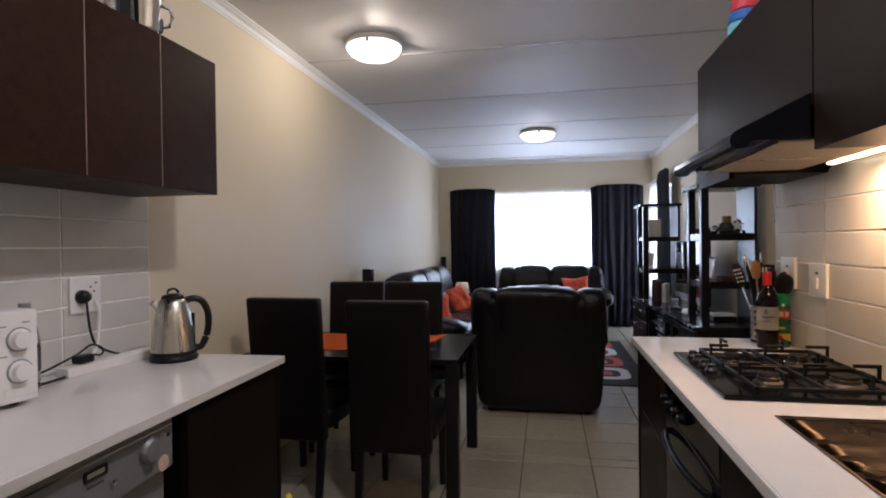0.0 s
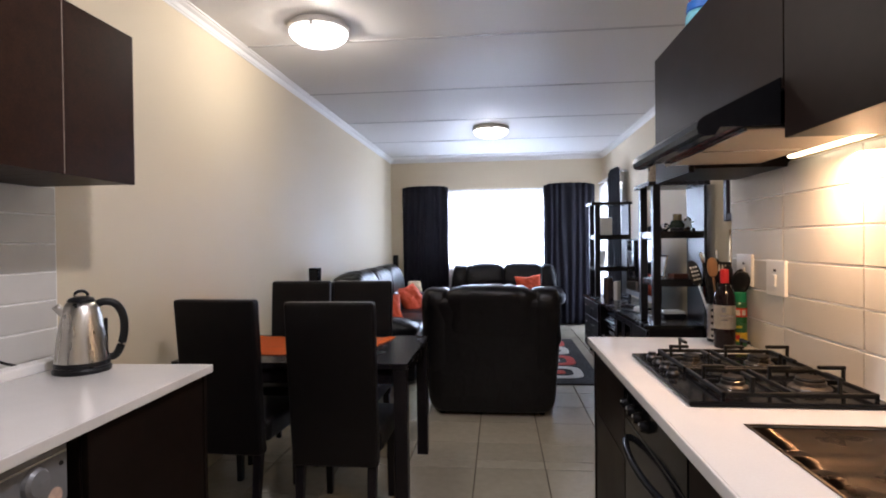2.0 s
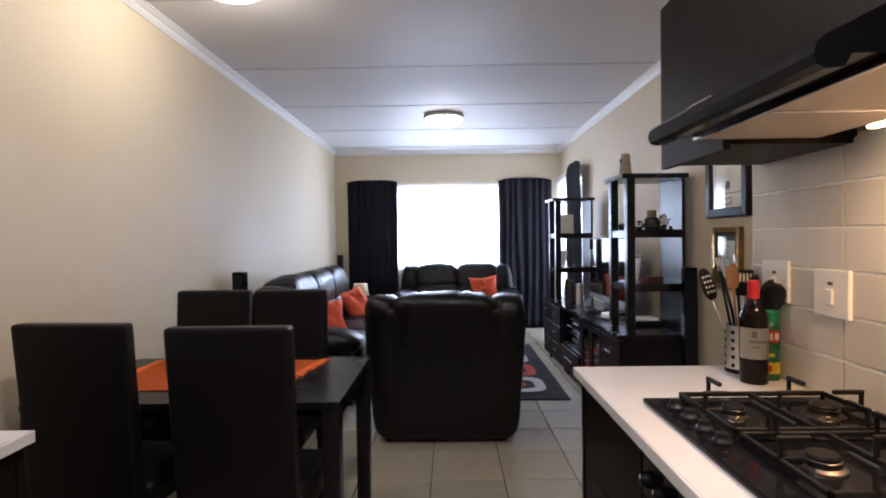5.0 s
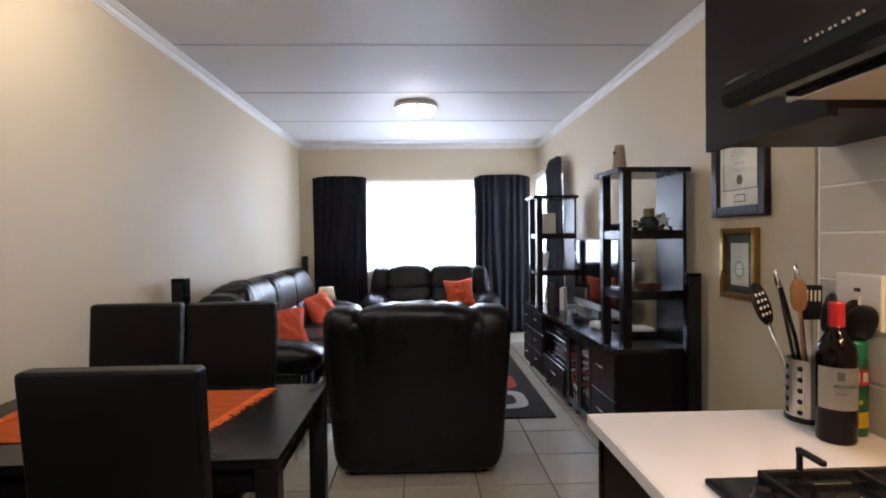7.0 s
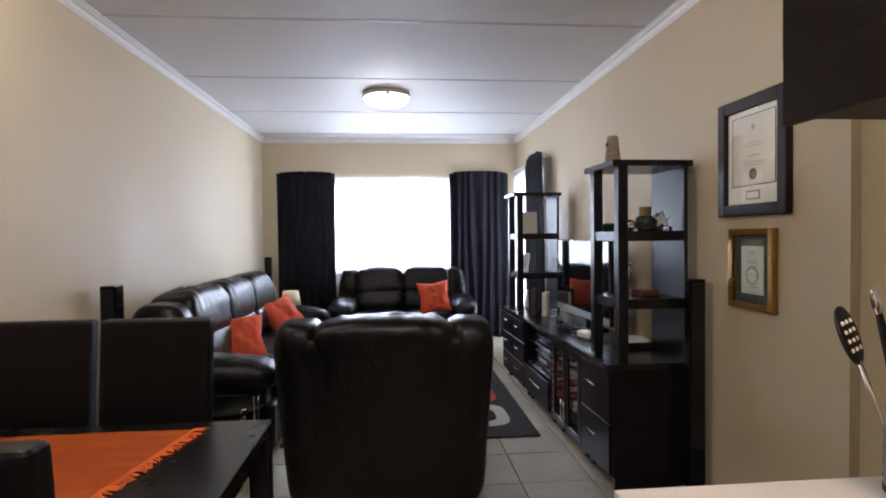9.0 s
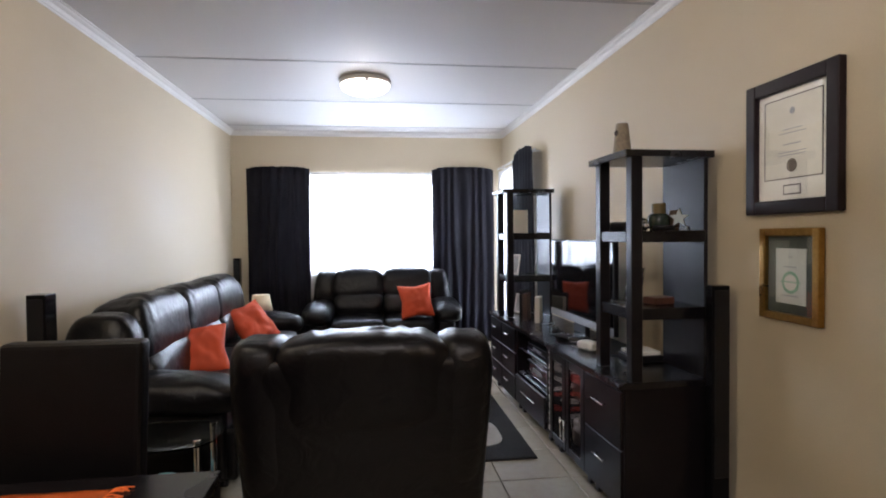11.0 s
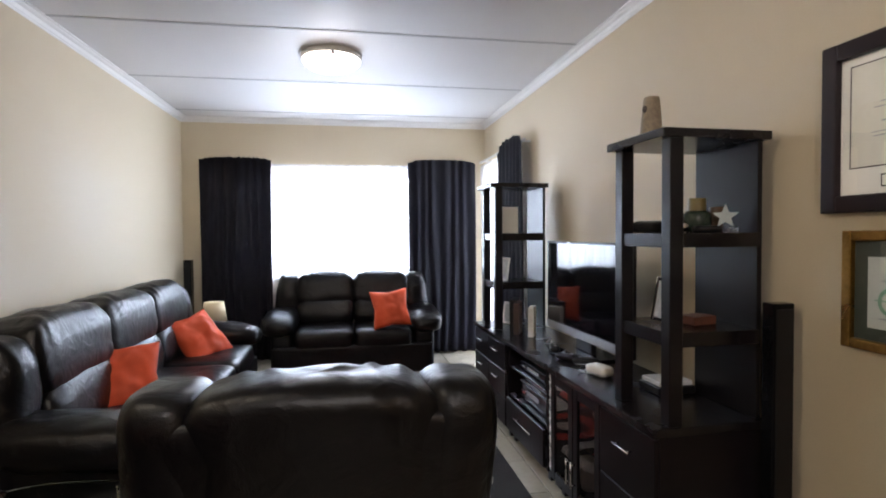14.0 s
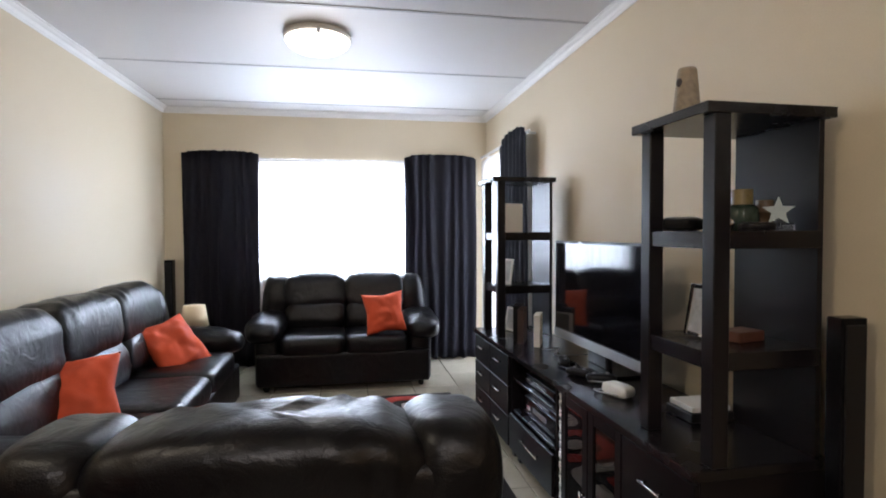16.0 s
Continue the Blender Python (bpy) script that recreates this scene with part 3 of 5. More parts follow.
def bar_handle(parent, y, z, length=0.12, x=0.0, upright=False):
    a, b = ((x - 0.022, y, z - length / 2), (x - 0.022, y, z + length / 2)) if upright else ((x - 0.022, y - length / 2, z), (x - 0.022, y + length / 2, z))
    bm = tube([a, b], 0.005, 8)
    for p in (a, b):
        q = Vector(p) + (Vector(b) - Vector(a)) * (0.12 if p == a else -0.12)
        tube([q, q + Vector((0.024, 0, 0))], 0.004, 6, bm)
    part("handle", bm, M_CHROME, parent, "chrome bar handle", smooth=True)


def drawers(m, y0, y1, rows):
    h = (UTOP - 0.04 - 0.08) / rows
    for k in range(rows):
        z = 0.082 + k * h
        d = part("drawer_front", boxm((0.0, y0 + 0.003, z), (0.019, y1 - 0.003, z + h - 0.006), 0.002), M_UNIT, m)
        bar_handle(d, (y0 + y1) / 2, z + h * 0.62)


m1, w1 = module("drawer_cabinet", "dark wenge two-drawer cabinet with chrome bar handles", 0.0, 0.415)
drawers(m1, 0, w1, 2)
part("plinth", boxm((0.035, 0.008, 0.0), (UD - 0.01, 0.026, 0.069)), M_UNIT, m1)
m2, w2 = module("display_cabinet", "dark wenge cabinet with smoked glass doors", 0.415, 0.955)
for k in range(2):
    a, b = 0.004 + k * w2 / 2, (k + 1) * w2 / 2 - 0.004
    d = part("door", boxm((0, a, 0.082), (0.018, a + 0.045, UTOP - 0.04), 0.002), M_UNIT, m2)
    part("stile", boxm((0, b - 0.045, 0.082), (0.018, b, UTOP - 0.04), 0.002), M_UNIT, d)
    for z in (0.082, UTOP - 0.085):
        part("rail", boxm((0.001, a + 0.045, z), (0.017, b - 0.045, z + 0.045), 0.002), M_UNIT, d)
    part("glass_pane", boxm((0.007, a + 0.045, 0.127), (0.011, b - 0.045, UTOP - 0.085)), M_TINTGLASS, d)
    bar_handle(d, b - 0.022 if k == 0 else a + 0.022, 0.22, 0.13, upright=True)
part("shelf", boxm((0.03, 0.02, 0.36), (UD - 0.012, w2 - 0.02, 0.375)), M_WENGE, m2)
m3, w3 = module("media_cabinet", "dark wenge open cabinet holding black media players", 1.04, 1.73)
part("shelf", boxm((0.03, 0.02, 0.49), (UD - 0.012, w3 - 0.02, 0.505), 0.001), M_WENGE, m3)
part("shelf", boxm((0.03, 0.02, 0.30), (UD - 0.012, w3 - 0.02, 0.315), 0.001), M_WENGE, m3)
d = part("drawer_front", boxm((0, 0.022, 0.085), (0.018, w3 - 0.022, 0.295), 0.002), M_UNIT, m3)
bar_handle(d, w3 * 0.45, 0.215, 0.28)
m4, w4 = module("drawer_cabinet", "dark wenge six-drawer cabinet with chrome bar handles", 1.73, ULEN)
for k in range(2):
    drawers(m4, k * w4 / 2, (k + 1) * w4 / 2, 3)
cdr = thing("disc_rack", "narrow rack stacked with plastic disc cases", "disc rack", U @ Matrix.Translation((0, 0.962, 0)), "television wall unit")
part("case_frame", boxm((0.06, 0, 0), (0.20, 0.07, 0.085), 0.002), M_BLACKPL, cdr)
for k in range(33):
    part("disc_case", boxm((0.022 + 0.004 * (k % 3 == 0), 0.004, 0.086 + k * 0.0165), (0.165, 0.066, 0.098 + k * 0.0165), 0.001), M_WHITEPL if k % 4 else M_GREYPL, cdr)
top = thing("unit_worktop", "long dark wenge top board of the television unit", "worktop", U, "television wall unit")
part("board", boxm((0.0, 0.005, UTOP - 0.03), (UD + 0.01, ULEN, UTOP)), M_WENGE, top)
part("front_edge", boxm((-0.012, -0.005, UTOP - 0.031), (0.0, ULEN + 0.01, UTOP), 0.003, 2), M_WENGE, top)
part("end_edge", boxm((0.0, -0.005, UTOP - 0.031), (UD + 0.01, 0.005, UTOP), 0.003, 2), M_WENGE, top)


def rack(y0, w, label, h0=UTOP):
    """A tall open rack on the unit: two front posts, a back panel, two shelves, a roof board."""
    r = thing("shelf_rack", label, "shelf rack", U @ Matrix.Translation((0, y0, h0)), "tall shelf racks")
    H = 1.757 - h0
    D = 0.47
    part("roof_board", boxm((0.022, -0.01, H - 0.032), (D, w + 0.01, H), 0.002), M_WENGE, r)
    for y in (0.0, w - 0.055):
        part("post", boxm((0.056, y, 0), (0.111, y + 0.055, H - 0.032), 0.003), M_WENGE_Z, r)
    part("back_panel", boxm((D - 0.035, 0.02, 0), (D - 0.015, w - 0.01, H - 0.032), 0.001), M_WENGE_Z, r)
    for z in (1.355, 0.992):
        part("shelf", boxm((0.062, 0.004, z - h0 - 0.027), (D - 0.036, w - 0.004, z - h0 + 0.027), 0.002), M_WENGE, r)
    return r


rack(0.0, 0.385, "tall open dark wenge rack with ornaments on its shelves")
rack(2.115, 0.365, "tall open dark wenge rack before the dark curtain")

# television and what stands on the unit
tv = thing("television", "flat black television with a silver lower bezel, switched off", "television", pose(1.55, 5.86, UTOP, 0, 0, 1.5))
part("screen_panel", boxm((0.0, -0.53, 0.08), (0.03, 0.53, 0.655), 0.004, 2), M_BLACKPL, tv)
part("screen", boxm((-0.003, -0.515, 0.135), (0.0, 0.515, 0.642)), M_SCREEN, tv, "black glossy screen")
part("lower_bezel", boxm((-0.006, -0.53, 0.08), (0.0, 0.53, 0.128), 0.002), M_GREYPL, tv, "silver bezel strip")
part("stand_neck", boxm((0.005, -0.10, 0.012), (0.04, 0.10, 0.09), 0.006), M_BLACKPL, tv)
part("stand_foot", boxm((-0.09, -0.24, 0), (0.12, 0.24, 0.014), 0.006), M_GLOSS, tv)


def tower_speaker(x, y, h, label, w=0.085, d=0.05, ang=0):
    s = thing("tower_speaker", label, "speaker", pose(x, y, 0, 0, 0, ang), "slim tower speakers")
    part("base", turned([(0, 0), (0.085, 0), (0.085, 0.012), (0.05, 0.024), (0, 0.024)], 28), M_BLACKPL, s)
    part("cabinet", boxm((-w / 2, -d, 0.024), (w / 2, d, h), 0.006, 2), M_GLOSS, s)
    part("grille", boxm((-w / 2 + 0.008, -d - 0.006, 0.25), (w / 2 - 0.008, -d - 0.0005, h - 0.02), 0.002), M_BLACKPL, s)


tower_speaker(1.72, 4.585, 1.13, "slim black tower speaker beside the television unit", w=0.085, d=0.028)
tower_speaker(-1.455, 5.15, 1.105, "slim black tower speaker between sofa and dining chairs")
tower_speaker(-1.455, 8.97, 1.125, "slim black tower speaker in the corner by the curtain", w=0.075)


# ---- kitchen: left side ----
WTOP, WTL = 0.90, 0.885
K = Matrix.Translation((-0.86, 2.30, 0)) @ Matrix.Rotation(radians(1.6), 4, "Z") @ Matrix.Translation((0.86, -2.30, WTL - WTOP))   # the left counter stands slightly askew
lw = thing("kitchen_worktop", "white quartz worktop above the washing machine", "worktop", K, group="kitchen worktops")
part("slab", boxm((WL + 0.02, WB, 0.872), (-0.864, 2.30, WTOP)), M_STONE, lw)
part("front_edge", boxm((-0.864, WB, 0.871), (-0.854, 2.31, WTOP), 0.003, 2), M_STONE, lw)
part("end_edge", boxm((WL + 0.02, 2.30, 0.871), (-0.864, 2.31, WTOP), 0.003, 2), M_STONE, lw)
cab = thing("base_cabinet", "dark laminate end cabinet under the white worktop", "cabinet", K, group="kitchen base cabinets")
part("body", boxm((WL + 0.02, 1.70, 0.1), (-0.893, 2.27, 0.868)), M_BLACKLAM, cab)
part("door", boxm((-0.891, 1.703, 0.105), (-0.872, 2.268, 0.864), 0.0015), M_BLACKLAM, cab)
part("end_panel", boxm((WL + 0.02, 2.272, 0.016), (-0.87, 2.292, 0.868), 0.001), M_BLACKLAM, cab)
part("plinth", boxm((WL + 0.02, 1.70, 0.016), (-0.94, 2.27, 0.1)), M_BLACKLAM, cab)
cab = thing("base_cabinet", "dark laminate cabinet beyond the washing machine", "cabinet", K, group="kitchen base cabinets")
part("body", boxm((WL + 0.02, WB, 0.1), (-0.893, 1.0, 0.868)), M_BLACKLAM, cab)
for k in range(4):
    part("door", boxm((-0.891, WB + 0.003 + k * 0.475, 0.105), (-0.872, WB + 0.472 + k * 0.475, 0.864), 0.0015), M_BLACKLAM, cab)
part("plinth", boxm((WL + 0.02, WB, 0.016), (-0.94, 1.0, 0.1)), M_BLACKLAM, cab)

wash = thing("washing_machine", "silver grey front-loading washing machine under the worktop", "washing machine", K @ Matrix.Translation((-0.905, 1.355, 0.015)))
part("body", boxm((-0.56, -0.30, 0.02), (-0.012, 0.30, 0.70), 0.008, 2), M_WASH, wash)
fascia = bmesh.new()
box(fascia, (-0.56, -0.30, 0.702), (0.02, 0.30, 0.845), 0.012, 3)
fascia = part("control_panel", fascia, M_WASH, wash)
part("panel_line", boxm((0.0195, -0.28, 0.824), (0.0225, 0.29, 0.829)), M_CHROME, fascia)
part("dial", turned([(0, 0), (0.036, 0), (0.034, 0.010), (0.028, 0.018), (0, 0.020)], 28), M_WASH, fascia, "round grey dial", smooth=False).matrix_basis = pose(0.0205, 0.195, 0.785, 0, 90, 0)
plate = part("badge", boxm((0.0205, -0.02, 0.785), (0.0225, 0.05, 0.812), 0.004), M_BLACKPL, fascia, "small dark oval badge")
part("badge_bar", boxm((0.0225, -0.012, 0.793), (0.0235, 0.042, 0.804), 0.001), M_CHROME, plate)
part("caption_bar", boxm((0.0205, -0.01, 0.768), (0.0213, 0.04, 0.774)), M_INK, fascia)
part("start_button", turned([(0, 0), (0.010, 0), (0.009, 0.006), (0, 0.007)], 14), M_CHROME, fascia).matrix_basis = pose(0.0205, 0.07, 0.755, 0, 90, 0)
part("indicator", turned([(0, 0), (0.006, 0), (0.005, 0.003), (0, 0.003)], 12), M_BLACKPL, fascia).matrix_basis = pose(0.0205, 0.275, 0.80, 0, 90, 0)
part("sticker", turned([(0, 0), (0.022, 0), (0.022, 0.001), (0, 0.001)], 24), mat("white_orange_sticker", (0.62, 0.45, 0.36), 0.5, vary=0.3), fascia, "round white sticker").matrix_basis = pose(0.0205, 0.255, 0.727, 0, 90, 0)
door = part("porthole", turned([(0.20, 0), (0.205, 0.02), (0.17, 0.045), (0.14, 0.04), (0.14, 0.0)], 40), M_CHROME, wash, smooth=True)
door.matrix_basis = pose(-0.014, 0, 0.40, 0, 90, 0)
part("porthole_glass", turned([(0.139, 0.01), (0.10, 0.03), (0, 0.036)], 32), M_TINTGLASS, door, smooth=True)
for y in (-0.24, 0.24):
    for x in (-0.5, -0.06):
        part("foot", turned([(0, 0), (0.02, 0), (0.02, 0.02), (0, 0.02)], 12, (x, y, 0)), M_BLACKPL, wash)


def wall_cupboard(name, x0, x1, y0, y1, z0, z1, material, label, face):
    """One wall cupboard; face: +1 where its door looks to +x."""
    c = thing(name, label, "cupboard", group="kitchen wall cupboards")
    front = x1 if face > 0 else x0
    t = 0.018 * face
    part("body", boxm((x0 if face > 0 else x0 + 0.02, y0, z0), (x1 - 0.02 if face > 0 else x1, y1, z1), 0.001), material, c)
    d = part("door", boxm((front - t, y0 + 0.002, z0 - 0.002), (front, y1 - 0.0025, z1), 0.0012), material, c)
    if face > 0:
        part("door_edging", boxm((front - t * 0.95, y1 - 0.0024, z0), (front + 0.0006, y1 - 0.0004, z1)), M_EDGE, d, "thin pale edging strip")
    return c


for k in range(5):
    wall_cupboard("wall_cupboard", WL, -1.148, 2.316 - 0.325 * (k + 1), 2.316 - 0.325 * k - 0.001, 1.546, 2.088, M_BROWN, "brown wood laminate wall cupboard over the white worktop", 1)

# ---- kitchen: right side ----
rw = thing("kitchen_worktop", "white quartz worktop with hob and sink", "worktop", group="kitchen worktops")
slab = bmesh.new()
SX0, SX1, SY_0, SY_1 = 0.735, 1.09, 0.80, 1.705          # cut-out for the sink
for lo, hi in (((0.572, SY_1, 0.872), (WK, 2.83, WTOP)), ((0.572, WB, 0.872), (WK, SY_0, WTOP)), ((0.572, SY_0, 0.872), (SX0, SY_1, WTOP)), ((SX1, SY_0, 0.872), (WK, SY_1, WTOP))):
    box(slab, lo, hi)
bmesh.ops.remove_doubles(slab, verts=slab.verts, dist=1e-5)
part("slab", slab, M_STONE, rw)
part("front_edge", boxm((0.565, WB, 0.871), (0.572, 2.837, WTOP + 0.0005), 0.003, 2), M_STONE, rw)
part("end_edge", boxm((0.572, 2.83, 0.871), (WK, 2.837, WTOP + 0.0005), 0.003, 2), M_STONE, rw)
cab = thing("base_cabinet", "charcoal laminate cabinet at the end of the worktop", "cabinet", group="kitchen base cabinets")
part("body", boxm((0.612, 2.265, 0.1), (WK, 2.795, 0.868)), M_BLACKLAM, cab)
for z0, z1 in ((0.105, 0.60), (0.604, 0.864)):
    part("drawer_front", boxm((0.592, 2.268, z0), (0.61, 2.793, z1), 0.0015), M_BLACKLAM, cab)
part("end_panel", boxm((0.588, 2.797, 0), (WK, 2.818, 0.868), 0.001), M_BLACKLAM, cab)
part("plinth", boxm((0.65, 2.265, 0), (WK, 2.795, 0.1)), M_BLACKLAM, cab)
cab = thing("base_cabinet", "charcoal laminate sink cabinet under the worktop", "cabinet", group="kitchen base cabinets")
part("body", boxm((0.612, WB, 0.1), (WK, 1.655, 0.66)), M_BLACKLAM, cab)
for k in range(4):
    part("door", boxm((0.592, WB + 0.003 + k * 0.639, 0.105), (0.61, WB + 0.636 + k * 0.639, 0.864), 0.0015), M_BLACKLAM, cab)
part("plinth", boxm((0.65, WB, 0), (WK, 1.655, 0.1)), M_BLACKLAM, cab)

oven = thing("oven", "black built-in oven below the gas hob", "oven", Matrix.Translation((0.592, 1.96, 0)))
part("body", boxm((0.02, -0.295, 0.10), (0.55, 0.295, 0.866)), M_BLACKPL, oven)
fp = part("control_panel", boxm((0.0, -0.297, 0.745), (0.019, 0.297, 0.862), 0.003), M_GLOSS, oven)
for k in range(4):
    kn = part("knob", turned([(0, 0), (0.019, 0), (0.017, 0.010), (0.013, 0.022), (0, 0.023)], 18), M_GLOSS, fp, smooth=False)
    kn.matrix_basis = pose(-0.001, 0.02 + 0.075 * k, 0.80, 0, -90, 0)
    part("knob_mark", boxm((-0.0252, 0.0188 + 0.075 * k, 0.803), (-0.0238, 0.0212 + 0.075 * k, 0.811)), M_WHITEPL, fp)
dr = part("oven_door", boxm((0.0, -0.297, 0.13), (0.019, 0.297, 0.740), 0.003), M_GLOSS, oven, "black glass oven door")
hp = [(-0.004 - 0.034 * math.sin(math.pi * k / 14) ** 0.6, -0.25 + 0.5 * k / 14, 0.69) for k in range(15)]
part("handle", tube(hp, 0.011, 10), M_GLOSS, dr, "bowed black oven handle", smooth=True)

# hob
hob = thing("gas_hob", "black gas hob with cast iron pan supports", "hob", Matrix.Translation((0.895, 2.135, WTOP)))
plate = boxm((-0.24, -0.30, 0.001), (0.235, 0.30, 0.014), 0.006, 2)
part("plate", plate, M_GLOSS, hob)
for bx, by, r in ((-0.085, 0.145, 0.026), (-0.075, -0.145, 0.030), (0.125, 0.145, 0.032), (0.125, -0.145, 0.038)):
    bowl = part("burner", turned([(0, 0.0145), (r * 1.35, 0.0145), (r * 1.3, 0.018), (r, 0.022), (r, 0.032), (r * 0.9, 0.034), (0, 0.034)], 28, (bx, by, 0)), M_BURNER, hob, "steel burner ring", smooth=False)
    part("burner_cap", turned([(0, 0.0345), (r * 0.92, 0.0345), (r * 0.95, 0.038), (r * 0.85, 0.043), (0, 0.043)], 28, (bx, by, 0)), M_IRON, bowl)
for k in range(4):
    part("knob", turned([(0, 0.0145), (0.019, 0.0145), (0.019, 0.021), (0.014, 0.028), (0.012, 0.038), (0, 0.038)], 18, (-0.195, 0.20 - 0.075 * k, 0)), M_BLACKPL, hob)


def flat_bar(a, b, w=0.0045, h=0.006):
    """A straight iron bar of square section, along x, y or z."""
    return boxm([min(p, q) - e for p, q, e in zip(a, b, (w, w, h))], [max(p, q) + e for p, q, e in zip(a, b, (w, w, h))], 0.0018)


def pan_support(y0, y1):
    """A low cast iron frame over two burners, with upturned fingers."""
    z = 0.028
    g = part("pan_support", flat_bar((-0.150, y0, z), (0.210, y0, z)), M_IRON, hob)
    c = (y0 + y1) / 2
    bars = [((-0.150, y1, z), (0.210, y1, z)), ((-0.150, y0, z), (-0.150, y1, z)), ((0.210, y0, z), (0.210, y1, z)), ((0.022, y0, z), (0.022, y1, z)), ((-0.150, c, z), (-0.115, c, z)), ((0.170, c, z), (0.210, c, z))]
    for p, q in bars:
        part("bar", flat_bar(p, q), M_IRON, g)
    for x in (-0.150, 0.210):
        for y in (y0, y1):
            part("foot", flat_bar((x, y, 0.0205), (x, y, 0.0215)), M_IRON, g)
    for x, y, dx, dy in ((-0.08, y1, 0, -0.055), (0.125, y1, 0, -0.055), (-0.08, y0, 0, 0.055), (0.125, y0, 0, 0.055), (0.210, c, -0.06, 0), (-0.150, c, 0.05, 0), (0.022, c, 0.05, 0)):
        f = part("finger", flat_bar((x, y, 0.034), (x, y, 0.060)), M_IRON, g)
        part("finger_tip", flat_bar((x, y, 0.068), (x + dx, y + dy, 0.068), 0.0052, 0.005), M_IRON, f)


pan_support(0.012, 0.275)
pan_support(-0.275, -0.012)

# sink with ribbed drainer
sink = thing("steel_sink", "stainless steel sink with a ribbed draining board", "sink", Matrix.Translation((0, 0, WTOP)))
rim = bmesh.new()
for lo, hi in (((SX0 - 0.005, SY_0 - 0.005, 0.0008), (SX0 + 0.003, SY_1 + 0.005, 0.003)), ((SX1 - 0.003, SY_0 - 0.005, 0.0008), (SX1 + 0.005, SY_1 + 0.005, 0.003)), ((SX0 + 0.003, SY_0 - 0.005, 0.0008), (SX1 - 0.003, SY_0 + 0.003, 0.003)), ((SX0 + 0.003, SY_1 - 0.003, 0.0008), (SX1 - 0.003, SY_1 + 0.005, 0.003))):
    box(rim, lo, hi, 0.0008)
part("rim", rim, M_SINK, sink)
dr = bmesh.new()
nx, ny = 6, 64
gridv = [[dr.verts.new((SX0 + (SX1 - SX0) * i / nx, 1.27 + (SY_1 - 1.27) * k / ny, -0.009 + 0.006 * max(0, 2 * k / ny - 1) ** 3 + 0.0016 * max(-0.5, math.sin(k / ny * 2 * math.pi * 5)) * min(1, 3 * (1 - k / ny)) - 0.004 * (1 - k / ny))) for k in range(ny + 1)] for i in range(nx + 1)]
for i in range(nx):
    for k in range(ny):
        dr.faces.new((gridv[i][k], gridv[i + 1][k], gridv[i + 1][k + 1], gridv[i][k + 1]))
bmesh.ops.solidify(dr, geom=dr.faces[:], thickness=0.002)
part("draining_board", dr, M_SINK, sink, "ribbed steel draining board", smooth=True)
bw = bmesh.new()
for lo, hi in (((SX0 + 0.01, SY_0 + 0.01, -0.18), (SX1 - 0.01, 1.27, -0.177)), ((SX0 + 0.01, SY_0 + 0.01, -0.177), (SX0 + 0.013, 1.27, 0.001)), ((SX1 - 0.013, SY_0 + 0.01, -0.177), (SX1 - 0.01, 1.27, 0.001)), ((SX0 + 0.013, SY_0 + 0.01, -0.177), (SX1 - 0.013, SY_0 + 0.013, 0.001)), ((SX0 + 0.013, 1.267, -0.177), (SX1 - 0.013, 1.27, -0.022))):
    box(bw, lo, hi)
part("bowl", bw, M_SINK, sink)

# wall cupboards and extractor
cup = thing("wall_cupboard", "wide charcoal laminate wall cupboard built over the extractor", "cupboard", group="kitchen wall cupboards")
part("body", boxm((0.856, 1.748, 1.692), (WK, 2.768, 2.055), 0.001), M_BLACKLAM, cup)
part("lower_body", boxm((0.856, 2.372, 1.560), (WK, 2.768, 1.691)), M_BLACKLAM, cup)
front = boxm((0.836, 1.750, 1.660), (0.854, 2.766, 2.055))
box(front, (0.8365, 2.374, 1.548), (0.8545, 2.766, 1.662))
part("door", front, M_BLACKLAM, cup)
wall_cupboard("wall_cupboard", 0.836, WK, 1.10, 1.746, 1.548, 2.055, M_BLACKLAM, "charcoal laminate wall cupboard over the sink", -1)
wall_cupboard("wall_cupboard", 0.836, WK, 0.45, 1.098, 1.548, 2.055, M_BLACKLAM, "charcoal laminate wall cupboard over the worktop", -1)

hood = thing("extractor_hood", "black slide-out extractor hood with aluminium filters", "extractor hood")
part("body", boxm((0.845, 1.755, 1.585), (WK, 2.365, 1.69), 0.003), M_GLOSS, hood)
vis = bmesh.new()
prof = [(0.665, 1.558), (0.652, 1.564), (0.648, 1.578), (0.652, 1.594), (0.664, 1.604), (0.834, 1.688), (0.834, 1.578), (0.70, 1.578), (0.69, 1.560)]
e0 = [vis.verts.new((x, 1.755, z)) for x, z in prof]
e1 = [vis.verts.new((x, 2.365, z)) for x, z in prof]
for k in range(len(prof)):
    vis.faces.new((e0[k], e0[(k + 1) % len(prof)], e1[(k + 1) % len(prof)], e1[k]))
vis.faces.new(e0)
vis.faces.new(e1)
bmesh.ops.recalc_face_normals(vis, faces=vis.faces)
visor = part("visor", vis, M_GLOSS, hood, "rounded black front visor")
for k in range(5):
    part("button", turned([(0, 0), (0.006, 0), (0.005, 0.004), (0, 0.004)], 12), M_CHROME, visor).matrix_basis = pose(0.678, 2.20 - 0.022 * k, 1.6105, 0, -26, 0)
for y0, y1 in ((1.765, 2.055), (2.065, 2.355)):
    part("grease_filter", boxm((0.765, y0, 1.570), (1.06, y1, 1.577), 0.002), M_FILTER, hood, "aluminium mesh filter")
part("filter_trim", boxm((0.755, 1.76, 1.567), (0.763, 2.36, 1.5765), 0.001), M_CHROME, hood)
